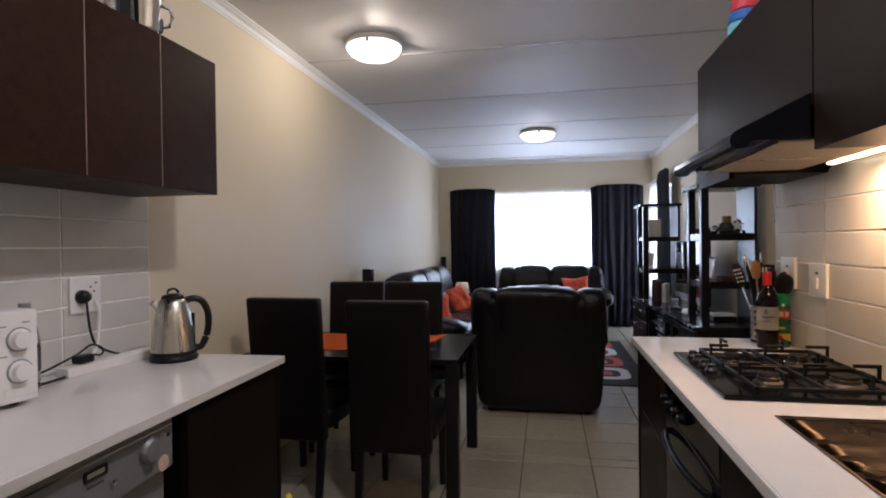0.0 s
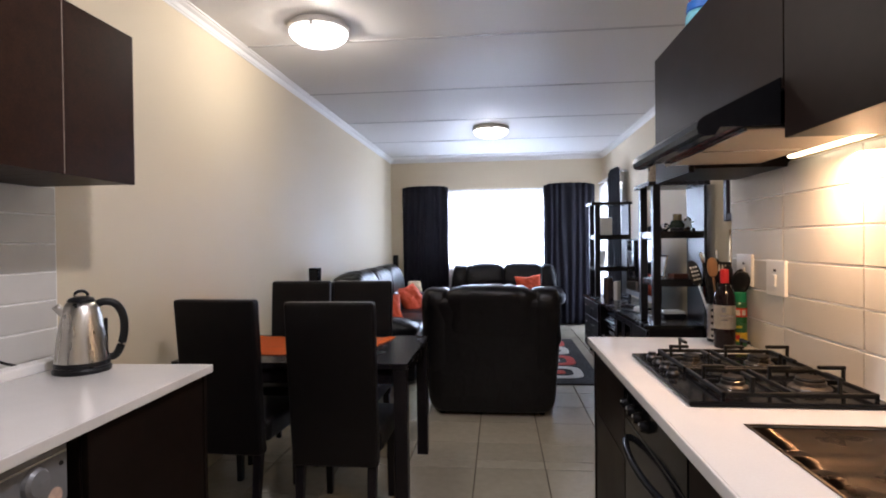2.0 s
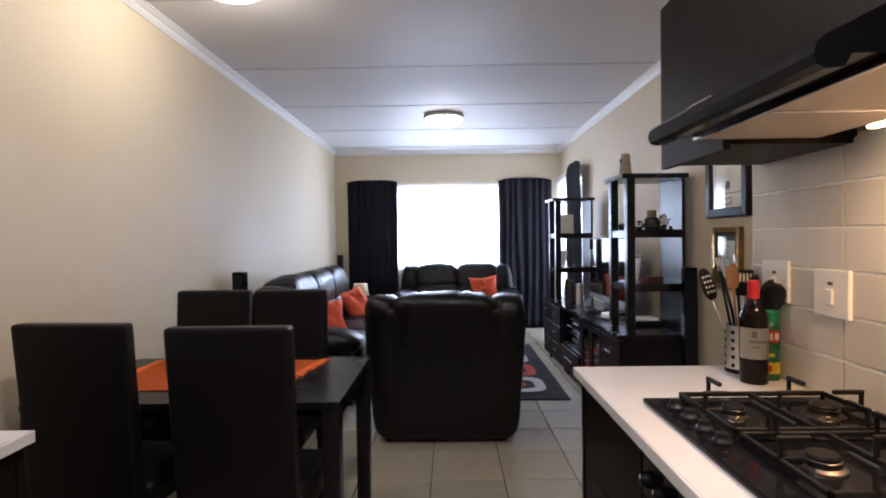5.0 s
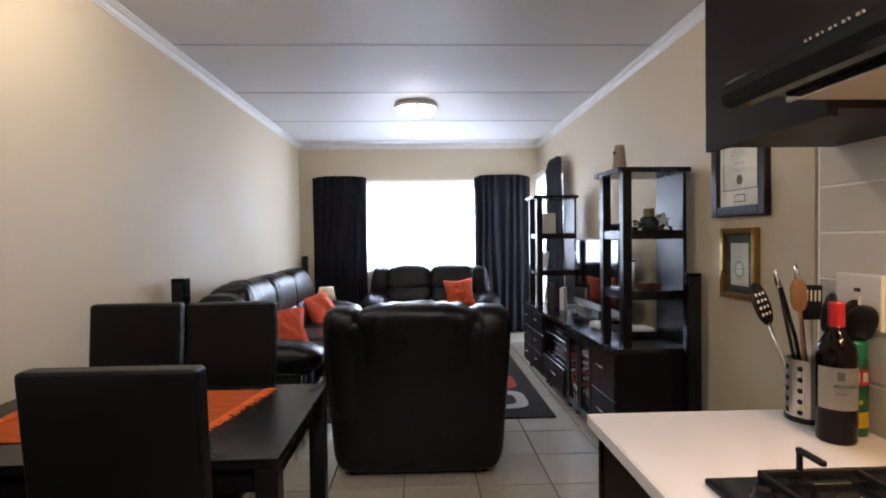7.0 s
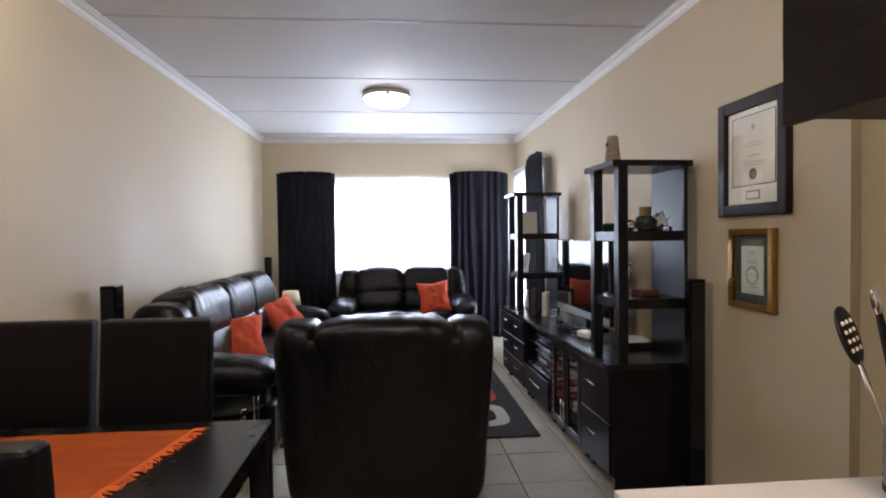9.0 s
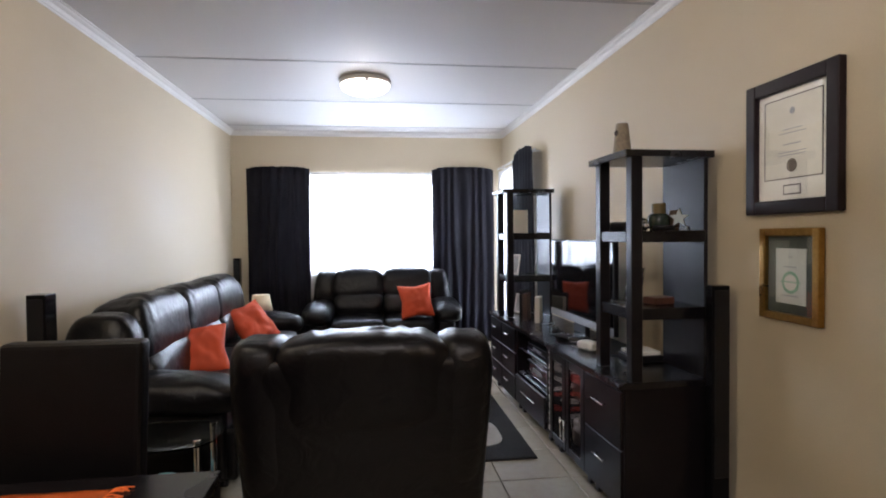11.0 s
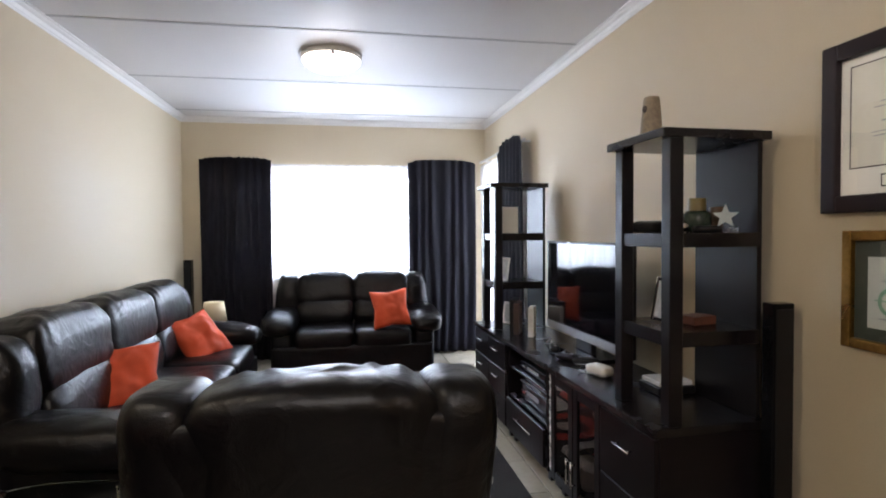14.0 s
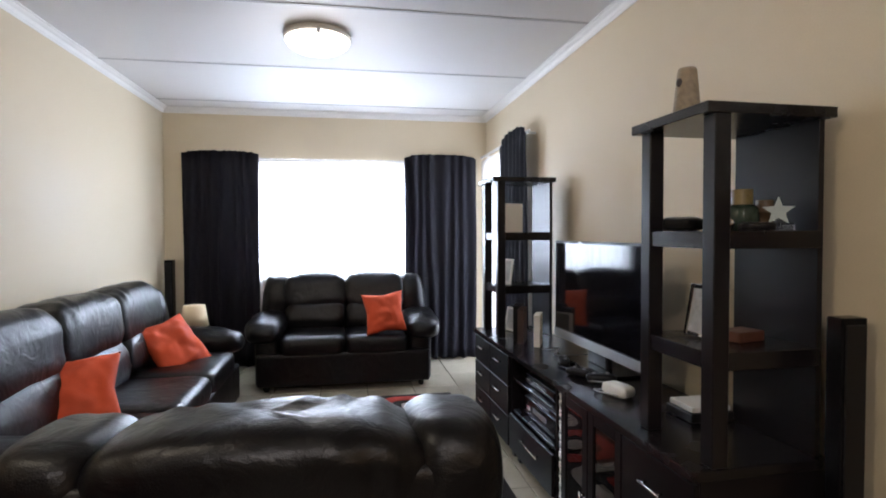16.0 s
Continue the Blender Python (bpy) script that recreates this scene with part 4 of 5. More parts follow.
part("filter_trim", boxm((0.764, 2.057, 1.5665), (1.06, 2.063, 1.5765), 0.001), M_CHROME, hood)
lt = part("lamp_cover", boxm((1.092, 1.83, 1.570), (1.118, 2.25, 1.579), 0.003), M_LIT2, hood, "lit warm strip cover")
lt.visible_shadow = False


# ---- kitchen: small things, left ----
def lathe_thing(name, label, category, at, profile, material, segs=28, group="", smooth=True):
    ob = part(name, turned(profile, segs), material, smooth=smooth)
    ob.location = at
    return tagged(ob, label, category, group)


ket = thing("kettle", "brushed steel electric kettle with a black handle", "kettle", pose(-1.265, 2.185, WTL, 0, 0, 38))
part("power_base", turned([(0, 0), (0.088, 0), (0.090, 0.012), (0.084, 0.020), (0, 0.020)], 36), M_BLACKPL, ket)
part("body", turned([(0.0, 0.021), (0.083, 0.021), (0.084, 0.032), (0.080, 0.06), (0.072, 0.13), (0.062, 0.19), (0.052, 0.225), (0.044, 0.24), (0, 0.242)], 40), M_STEEL, ket, smooth=True)
part("bottom_ring", turned([(0.0845, 0.022), (0.0855, 0.03), (0.084, 0.038)], 36), M_BLACKPL, ket)
part("lid", turned([(0, 0.243), (0.043, 0.243), (0.038, 0.254), (0.02, 0.26), (0, 0.262)], 28), M_BLACKPL, ket, smooth=True)
part("lid_loop", tube([(0.02 * math.cos(a), 0.0, 0.262 + 0.018 * math.sin(a)) for a in [math.pi * k / 8 for k in range(9)]], 0.005, 8), M_BLACKPL, ket, smooth=True)
part("handle", tube(eased([(0.045, 0, 0.232), (0.075, 0, 0.238), (0.105, 0, 0.225), (0.125, 0, 0.185), (0.128, 0, 0.13), (0.118, 0, 0.08), (0.10, 0, 0.045), (0.078, 0, 0.04)]), 0.0135, 12), M_BLACKPL, ket, smooth=True)
part("water_gauge", boxm((0.066, -0.008, 0.07), (0.078, 0.008, 0.18), 0.003), M_BLACKPL, ket)
part("spout", tube([(-0.045, 0, 0.195), (-0.066, 0, 0.222), (-0.074, 0, 0.232)], 0.014, 10), M_STEEL, ket, smooth=True)


def wall_plate(at, w, h, face, label, holes=()):
    """A white plastic plate on a side wall; at: its centre; face +1 looks to +x."""
    p = thing("wall_socket" if holes else "light_switch", label, "socket" if holes else "switch", Matrix.Translation(at) @ Matrix.Diagonal((face, 1, 1, 1)), "white wall plates")
    part("plate", boxm((0, -w / 2, -h / 2), (0.012, w / 2, h / 2), 0.004, 2), M_WHITEPL, p)
    if holes:
        for y, z in holes:
            # black discs on the uncut plate show the shade in the holes
            part("socket_hole_shade", turned([(0, 0.0), (0.0045, 0.0), (0.0045, 0.0006), (0, 0.0006)], 10), M_BLACKPL, p).matrix_basis = pose(0.0122, y, z, 0, 90, 0)
    else:
        rk = part("rocker", boxm((0.012, -0.012, -0.03), (0.018, 0.012, 0.012), 0.002), M_WHITEPL, p)
        part("rocker_mark", boxm((0.0122, -0.009, 0.022), (0.0132, 0.009, 0.030)), M_INK, p)
    return p


sock = wall_plate((WL + 0.009, 2.045, 1.152), 0.14, 0.135, 1, "white double wall socket with a black plug", [(0.02, 0.03), (0.035, 0.012), (0.006, 0.012), (0.045, 0.045)])
plug = thing("power_plug", "black power plug in the wall socket with its cord", "plug", Matrix.Translation((WL + 0.0215, 2.02, 1.147)), "power leads")
part("plug_body", turned([(0, 0), (0.027, 0), (0.026, 0.016), (0.016, 0.034), (0, 0.036)], 18), M_BLACKPL, plug, smooth=True).matrix_basis = pose(0, 0, 0, 0, 90, 0)
part("cord", tube(eased([(0.025, 0, -0.018), (0.03, 0.0, -0.07), (0.028, 0.012, -0.13), (0.03, 0.035, -0.185), (0.05, 0.08, -0.22), (0.07, 0.12, -0.24), (0.09, 0.12, -0.254), (0.10, 0.05, -0.256), (0.10, -0.1, -0.256), (0.11, -0.28, -0.256)]), 0.0045, 8), M_BLACKPL, plug, "black cord", smooth=True)
cord = part("power_lead", tube(eased([(WL + 0.025, 2.08, 1.127), (WL + 0.04, 2.083, 1.087), (WL + 0.05, 2.07, 1.03), (WL + 0.07, 2.04, 0.97), (WL + 0.085, 2.0, 0.928), (WL + 0.10, 1.955, 0.90), (WL + 0.12, 1.935, 0.892), (WL + 0.14, 1.96, 0.892), (WL + 0.13, 2.0, 0.896)]), 0.0055, 8), M_WHITEPL, smooth=True)
tagged(cord, "white cord from wall socket to power strip", "power lead", "power leads")
strip = thing("power_strip", "white multi-way power strip lying on the worktop", "power strip", pose(-1.43, 1.985, WTL, 0, 0, -4))
part("strip_body", boxm((-0.03, -0.14, 0), (0.03, 0.25, 0.034), 0.006, 2), M_WHITEPL, strip)
for k in range(4):
    part("strip_outlet", turned([(0, 0.0342), (0.021, 0.0342), (0.019, 0.0352), (0, 0.0352)], 18, (0, 0.03 + 0.06 * k, 0)), M_WHITEPL, strip)
plug = thing("power_plug", "black power plug in the power strip", "plug", pose(-1.435, 1.93, WTL + 0.036), "power leads")
part("plug_body", boxm((-0.022, -0.03, 0), (0.022, 0.03, 0.03), 0.009, 2), M_BLACKPL, plug)
part("cord", tube(eased([(0, 0.02, 0.022), (0.0, 0.05, 0.02), (-0.01, 0.09, 0.012), (-0.02, 0.11, 0.03), (-0.04, 0.08, 0.05), (-0.06, 0.03, 0.02), (-0.06, -0.1, -0.01), (-0.05, -0.25, -0.031)]), 0.004, 8), M_BLACKPL, plug, smooth=True)

mw = thing("microwave_oven", "white microwave oven with two round dials", "microwave", pose(-1.275, 1.60, WTL, 0, 0, -10))
part("casing", boxm((-0.19, -0.44, 0.012), (0.0, 0.0, 0.272), 0.006, 2), M_WHITEPL, mw)
pan = part("control_panel", boxm((0.0, -0.105, 0.014), (0.014, -0.001, 0.27), 0.004, 2), M_WHITEPL, mw)
for z in (0.10, 0.19):
    kn = part("dial", turned([(0, 0), (0.031, 0), (0.030, 0.006), (0.026, 0.008), (0.024, 0.024), (0, 0.026)], 28), M_WHITEPL, pan, "white dial in a grey ring")
    kn.matrix_basis = pose(0.0142, -0.05, z, 0, 90, 0)
    part("dial_ring", turned([(0.031, 0), (0.0345, 0), (0.0345, 0.002), (0.031, 0.002)], 28), M_GREYPL, pan).matrix_basis = pose(0.0142, -0.05, z, 0, 90, 0)
part("door_release", boxm((0.0142, -0.09, 0.03), (0.016, -0.012, 0.055), 0.001), M_WHITEPL, pan)
for y, z in ((-0.09, 0.228), (-0.03, 0.235), (-0.09, 0.145)):
    part("caption_bar", boxm((0.0142, y - 0.012, z), (0.0147, y + 0.008, z + 0.004)), M_GREYPL, pan)
part("door", boxm((0.0, -0.459, 0.014), (0.016, -0.108, 0.27), 0.004, 2), M_WHITEPL, mw)
for x, y in ((-0.16, -0.42), (-0.16, -0.04), (-0.03, -0.42), (-0.03, -0.04)):
    part("foot", turned([(0, 0), (0.012, 0), (0.012, 0.012), (0, 0.012)], 10, (x, y, 0)), M_BLACKPL, mw)
bt = thing("glass_bottle", "clear glass bottle with a dark label", "bottle", Matrix.Translation((-1.42, 1.70, WTL)), "bottles")
part("bottle_glass", turned([(0, 0), (0.036, 0), (0.038, 0.01), (0.038, 0.16), (0.03, 0.2), (0.016, 0.235), (0.015, 0.255), (0, 0.255)], 24), M_GLASS, bt, smooth=True)
part("label_band", turned([(0.0385, 0.06), (0.0388, 0.065), (0.0388, 0.13), (0.0385, 0.135)], 24), M_INK, bt, "dark label band")
part("cap", turned([(0, 0.2555), (0.017, 0.2555), (0.017, 0.275), (0, 0.275)], 18), M_GREYPL, bt)
cm = thing("coffee_maker", "steel and black coffee maker on top of cupboards", "coffee maker", Matrix.Translation((-1.27, 1.78, 2.089)))
part("body", turned([(0, 0), (0.095, 0), (0.10, 0.02), (0.098, 0.22), (0.08, 0.24), (0, 0.24)], 32), M_STEEL, cm, smooth=True)
part("front_strip", boxm((0.055, 0.045, 0.005), (0.098, 0.105, 0.23), 0.006), M_BLACKPL, cm)
part("base_foot", boxm((0.02, -0.13, 0), (0.10, -0.06, 0.05), 0.008), M_BLACKPL, cm)
jug = thing("steel_jug", "polished steel jug with a dark rim and handle", "jug", pose(-1.22, 1.99, 2.089, 0, 0, 45), "steel jugs")
part("body", turned([(0, 0), (0.05, 0), (0.054, 0.02), (0.062, 0.135), (0.064, 0.14)], 32), M_CHROME, jug, smooth=True)
part("rim", turned([(0.064, 0.138), (0.067, 0.141), (0.064, 0.146), (0.055, 0.146)], 32), M_BLACKPL, jug)
part("handle", tube([(0.06, 0, 0.12), (0.09, 0, 0.115), (0.098, 0, 0.085), (0.085, 0, 0.05), (0.058, 0, 0.04)], 0.007, 8), M_CHROME, jug, smooth=True)
part("handle_root", boxm((0.045, -0.012, 0.02), (0.066, 0.012, 0.07), 0.004), M_BLACKPL, jug)
sp = thing("cleaner_bottle", "clear bottle with a yellow cap on the floor", "bottle", Matrix.Translation((-0.93, 2.47, 0)), "bottles")
part("bottle_body", turned([(0, 0), (0.04, 0), (0.042, 0.02), (0.04, 0.12), (0.03, 0.17), (0.016, 0.19), (0, 0.19)], 20), mat("cloudy_plastic", (0.42, 0.45, 0.40), 0.3, vary=0.1), sp, smooth=True)
part("cap", turned([(0, 0.191), (0.018, 0.191), (0.016, 0.235), (0.008, 0.245), (0, 0.245)], 16), mat("yellow_plastic", (0.75, 0.62, 0.05), 0.4, vary=0.05), sp)

# ---- kitchen: small things, right ----
wall_plate((WK - 0.007, 2.44, 1.18), 0.13, 0.125, -1, "white switch plate on the tiles beside the hob")
wall_plate((WK - 0.007, 2.685, 1.195), 0.13, 0.125, -1, "white switch plate at the end of the tiles")
wine = thing("wine_bottle", "dark red wine bottle with cream label", "wine bottle", pose(1.05, 2.625, WTOP, 0, 0, 30), "bottles")
M_WINE = mat("dark_bottle_glass", (0.006, 0.003, 0.004), 0.07, vary=0.1, bump=0.0, rough_vary=0.02, spec=0.18)
part("bottle_glass", turned([(0, 0), (0.036, 0), (0.0385, 0.006), (0.0385, 0.185), (0.036, 0.205), (0.022, 0.232), (0.0155, 0.245), (0.0145, 0.262), (0, 0.262)], 36), M_WINE, wine, smooth=True)
part("foil", turned([(0.0150, 0.248), (0.0158, 0.25), (0.0158, 0.298), (0.0145, 0.302), (0, 0.302)], 24), mat("red_foil", (0.55, 0.025, 0.03), 0.35, 0.2, vary=0.1), wine, "red foil capsule")
arc = bmesh.new()
cols = []
for k in range(19):
    a = radians(-95 + 190 * k / 18 - 120)
    cols.append([arc.verts.new((0.0389 * math.cos(a), 0.0389 * math.sin(a), z)) for z in (0.075, 0.165)])
for a, b in zip(cols, cols[1:]):
    arc.faces.new((a[0], b[0], b[1], a[1]))
bmesh.ops.solidify(arc, geom=arc.faces[:], thickness=-0.0004)
label = part("label", arc, mat("cream_label_paper", (0.82, 0.78, 0.68), 0.7, vary=0.06), wine, "cream paper label", smooth=True)


def curved_bar(r, a0, a1, z0, z1, material, parent, name="label_bar"):
    bm = bmesh.new()
    rows = []
    n = max(4, int(abs(a1 - a0) / 8))
    for k in range(n + 1):
        a = radians(a0 + (a1 - a0) * k / n)
        rows.append([bm.verts.new((r * math.cos(a), r * math.sin(a), z)) for z in (z0, z1)])
    for a, b in zip(rows, rows[1:]):
        bm.faces.new((a[0], b[0], b[1], a[1]))
    bmesh.ops.solidify(bm, geom=bm.faces[:], thickness=-0.0003)
    return part(name, bm, material, parent)


curved_bar(0.0396, -165, -95, 0.122, 0.129, M_GREYPL, label)
curved_bar(0.0396, -160, -125, 0.108, 0.111, M_GREYPL, label)
curved_bar(0.0396, -155, -135, 0.138, 0.156, M_GREYPL, label, "label_crest")
can = thing("spray_can", "green spray can with red and yellow label", "spray can", pose(1.118, 2.665, WTOP, 0, 0, 20), "bottles")
M_GREEN = mat("green_can_paint", (0.012, 0.20, 0.09), 0.3, 0.2, vary=0.08, bump=0.0)
part("can_body", turned([(0, 0), (0.029, 0), (0.030, 0.004), (0.030, 0.165), (0.027, 0.172), (0, 0.172)], 28), mat("dark_green_can_paint", (0.02, 0.10, 0.04), 0.3, 0.2, vary=0.15, bump=0.0), can)
part("cap", turned([(0, 0.1725), (0.0285, 0.1725), (0.0285, 0.205), (0.025, 0.211), (0, 0.211)], 28), M_GREEN, can, "green cap")
curved_bar(0.0304, -260, -20, 0.115, 0.150, mat("red_label_paint", (0.60, 0.04, 0.02), 0.4, vary=0.05), can, "label_band")
for k in range(3):
    curved_bar(0.0309, -190 + 40 * k, -162 + 40 * k, 0.122, 0.143, M_WHITEPL, can, "label_letter_bar")
curved_bar(0.0304, -260, -20, 0.02, 0.055, mat("yellow_label_paint", (0.75, 0.55, 0.04), 0.4, vary=0.25, stain=40), can, "label_band")
curved_bar(0.0304, -180, -110, 0.072, 0.082, mat("yellow_text_paint", (0.72, 0.6, 0.05), 0.4), can)
curved_bar(0.0309, -165, -125, 0.028, 0.046, mat("red_text_paint", (0.6, 0.05, 0.03), 0.4), can)

jar = thing("utensil_jar", "perforated steel utensil jar full of kitchen tools", "utensil jar", Matrix.Translation((1.085, 2.755, WTOP)))
part("jar_wall", turned([(0.0, 0.0), (0.05, 0.0), (0.05, 0.15), (0.0475, 0.15), (0.0475, 0.004), (0, 0.004)], 32), M_STEEL, jar, smooth=False)
part("foot_ring", turned([(0.0505, 0.0005), (0.0515, 0.002), (0.0515, 0.012), (0.0505, 0.014)], 32), M_BLACKPL, jar)
for k in range(9):
    for n in range(5):
        # the jar wall is solid: dark discs colour in the shade of its holes
        part("perforation_shade", turned([(0, 0), (0.0065, 0), (0.0065, 0.0006), (0, 0.0006)], 10), M_BLACKPL, jar).matrix_basis = Matrix.Rotation(radians(40 * k + 12), 4, "Z") @ pose(0.05, 0, 0.026 + 0.026 * n, 0, 90, 0)


def utensil(name, label, lean, length, head, grip, roll=0.0):
    """A kitchen tool standing in the jar; lean: degrees about x and y."""
    u = thing(name, label, "kitchen utensil", Matrix.Translation((1.085 + 0.02 * math.sin(radians(lean[1])) * 2, 2.755 - 0.02 * math.sin(radians(lean[0])) * 2, WTOP + 0.006)) @ pose(0, 0, 0, lean[0], lean[1], roll), "kitchen utensils")
    part("shaft", tube([(0, 0, 0), (0, 0, length)], 0.0042, 8), grip, u, smooth=True)
    if head == "spoon":
        part("head", puff((0, 0.0, length + 0.042), (0.062, 0.018, 0.095), 0.9, 0.9, nu=20, nv=14, wrinkle=0), M_BLACKPL, u, "black nylon spoon head", smooth=True)
    if head == "slotted":
        h = part("head", puff((0, 0.0, length + 0.048), (0.064, 0.012, 0.11), 0.9, 0.9, nu=20, nv=14, wrinkle=0), M_BLACKPL, u, "black slotted nylon head", smooth=True)
        for i in range(3):
            for k in range(4):
                part("slot", boxm((-0.020 + 0.014 * i, -0.0075, length + 0.018 + 0.017 * k), (-0.012 + 0.014 * i, 0.0075, length + 0.026 + 0.017 * k), 0.002), M_PAPER, h)
    if head == "turner":
        h = part("head", boxm((-0.037, -0.003, length), (0.037, 0.003, length + 0.085), 0.002), M_BLACKPL, u, "black slotted turner head")
        for i in range(4):
            part("slot", boxm((-0.025 + 0.015 * i, -0.0036, length + 0.045), (-0.018 + 0.015 * i, 0.0036, length + 0.072)), M_PAPER, h)
    if head == "tongs":
        part("second_arm", tube([(0.012, 0, 0), (0.016, 0, length * 0.6), (0.004, 0, length)], 0.0045, 8), grip, u, smooth=True)
        part("tip", puff((0.002, 0, length + 0.02), (0.02, 0.012, 0.05), 0.8, 0.8, nu=14, nv=10, wrinkle=0), M_CHROME, u, smooth=True)
    if head == "wood":
        part("head", puff((0, 0, length + 0.035), (0.042, 0.016, 0.08), 0.8, 0.9, nu=18, nv=12, wrinkle=0), M_WOODEN, u, smooth=True)
    return u


M_WOODEN = mat("worn_beech", (0.27, 0.14, 0.06), 0.6, vary=0.2, grain=30, stretch=(8, 8, 1))
utensil("slotted_spoon", "black slotted spoon leaning out of the jar", (-16, -9), 0.235, "slotted", M_STEEL, 25)
utensil("ladle", "black nylon ladle in the steel jar", (10, -4), 0.225, "spoon", M_STEEL, 30)
utensil("serving_spoon", "black nylon serving spoon in the steel jar", (14, 7), 0.215, "spoon", M_STEEL, 10)
utensil("slotted_turner", "black slotted turner in the steel jar", (-2, 4), 0.235, "turner", M_STEEL, 20)
utensil("wooden_spoon", "wooden spoon standing in the steel jar", (2, -6), 0.265, "wood", M_WOODEN, 0)
utensil("kitchen_tongs", "steel and black tongs in the steel jar", (-5, -9), 0.32, "tongs", M_BLACKPL, 10)
utensil("skewer_tool", "dark twisted kitchen tool in the steel jar", (-4, 9), 0.33, "tongs", M_IRON, 60)
utensil("spatula", "black spatula leaning against the tiles", (16, 16), 0.22, "spoon", M_WOODEN, -30)

lb = thing("cleaner_bottle", "blue and red cleaning bottle on the cupboard", "bottle", Matrix.Translation((0.955, 2.56, 2.0555)), "bottles")
part("bottle_body", turned([(0, 0), (0.055, 0), (0.062, 0.02), (0.062, 0.095), (0.055, 0.11)], 24), mat("teal_label", (0.12, 0.34, 0.40), 0.4, vary=0.5, stain=30), lb)
part("blue_band", turned([(0.056, 0.1105), (0.06, 0.115), (0.056, 0.145), (0.045, 0.155)], 24), mat("blue_plastic", (0.02, 0.10, 0.34), 0.35, vary=0.1), lb)
part("cap", turned([(0.045, 0.1555), (0.05, 0.16), (0.045, 0.23), (0, 0.24)], 24), mat("red_plastic", (0.45, 0.03, 0.04), 0.35, vary=0.1), lb)

# ---- dining: table runner ----
cloth = bmesh.new()
nx, ny = 44, 30
gv = [[None] * (ny + 1) for _ in range(nx + 1)]
for i in range(nx + 1):
    for k in range(ny + 1):
        x, y = -1.30 + 0.80 * i / nx, 3.20 + 0.545 * k / ny
        x += -0.09 * (1 - k / ny) * (i / nx)
        gv[i][k] = cloth.verts.new((x, y, TZ + 0.004 + 0.003 * noise.noise(Vector((x * 6, y * 6, 0))) + 0.002 * noise.noise(Vector((x * 20, y * 20, 3)))))
for i in range(nx):
    for k in range(ny):
        cloth.faces.new((gv[i][k], gv[i + 1][k], gv[i + 1][k + 1], gv[i][k + 1]))
bmesh.ops.solidify(cloth, geom=cloth.faces[:], thickness=0.002)
runner = thing("table_runner", "orange woven table runner with a fringed end", "table runner")
part("cloth", cloth, M_ORANGE, runner, smooth=True)
rng = random.Random(4)
for end, sgn in ((nx, 1), (0, -1)):
    fr = bmesh.new()
    for k in range(64):
        f = k / 63
        x = (-0.50 - 0.09 * (1 - f)) if end else -1.30
        y = 3.20 + 0.545 * f
        tube([(x - 0.004 * sgn, y, TZ + 0.004), (x + sgn * 0.016, y + rng.uniform(-0.006, 0.006), TZ + 0.007), (x + sgn * rng.uniform(0.03, 0.045), y + rng.uniform(-0.014, 0.010), TZ + 0.004)], 0.0022, 5, fr)
    part("fringe", fr, M_ORANGE, runner, "orange thread fringe")


# ---- lounge: cushions, side table, lamp, rug ----
def cushion(at, yaw, tilt, twist, size, label, seed):
    bm = bmesh.new()
    n = 32
    top, low = [], []
    for i in range(n + 1):
        a, b = [], []
        for k in range(n + 1):
            u, v = -1 + 2 * i / n, -1 + 2 * k / n
            pinch = 1 - 0.16 * (1 - abs(u)) * abs(v) ** 3 * 1.0
            pinch2 = 1 - 0.16 * (1 - abs(v)) * abs(u) ** 3 * 1.0
            x, y = u * size / 2 * pinch2, v * size / 2 * pinch
            h = 0.082 * ((1 - u * u) * (1 - v * v)) ** 0.5 * (1 + 0.35 * noise.noise(Vector((u * 1.6 + seed, v * 1.6, seed)))) + 0.022 * noise.noise(Vector((u * 3.2 + seed, v * 3.2, seed))) * (1 - max(abs(u), abs(v)) ** 2) + 0.006 * math.sin(7 * (u + 0.6 * v) + seed) * (1 - u * u) * (1 - v * v)
            a.append(bm.verts.new((x, y, h)))
            b.append(bm.verts.new((x, y, -h)) if 0 < i < n and 0 < k < n else a[-1])
        top.append(a)
        low.append(b)
    for i in range(n):
        for k in range(n):
            bm.faces.new((top[i][k], top[i + 1][k], top[i + 1][k + 1], top[i][k + 1]))
            bm.faces.new((low[i][k], low[i][k + 1], low[i + 1][k + 1], low[i + 1][k]))
    bmesh.ops.recalc_face_normals(bm, faces=bm.faces)
    c = part("cushion", bm, M_CUSHION, smooth=True)
    c.matrix_world = Matrix.Translation(at) @ pose(0, 0, 0, 0, 0, yaw) @ pose(0, 0, 0, 0, tilt, 0) @ pose(0, 0, 0, 0, 0, twist)
    tagged(c, label, "cushion", "orange cushions")


cushion((0.60, 8.12, 0.665), -84, 74, 5, 0.37, "square orange cloth cushion leaning on the loveseat", 1)
cushion((-0.93, 7.30, 0.60), -38, 52, 12, 0.42, "orange cloth cushion tilted on the sofa's far seat", 2)
cushion((-1.045, 6.13, 0.60), -72, 46, 3, 0.42, "orange cloth cushion slumped on the sofa's near seat", 3)

st = thing("glass_side_table", "small two-tier glass side table with chrome legs", "side table", Matrix.Translation((-0.84, 4.94, 0)))
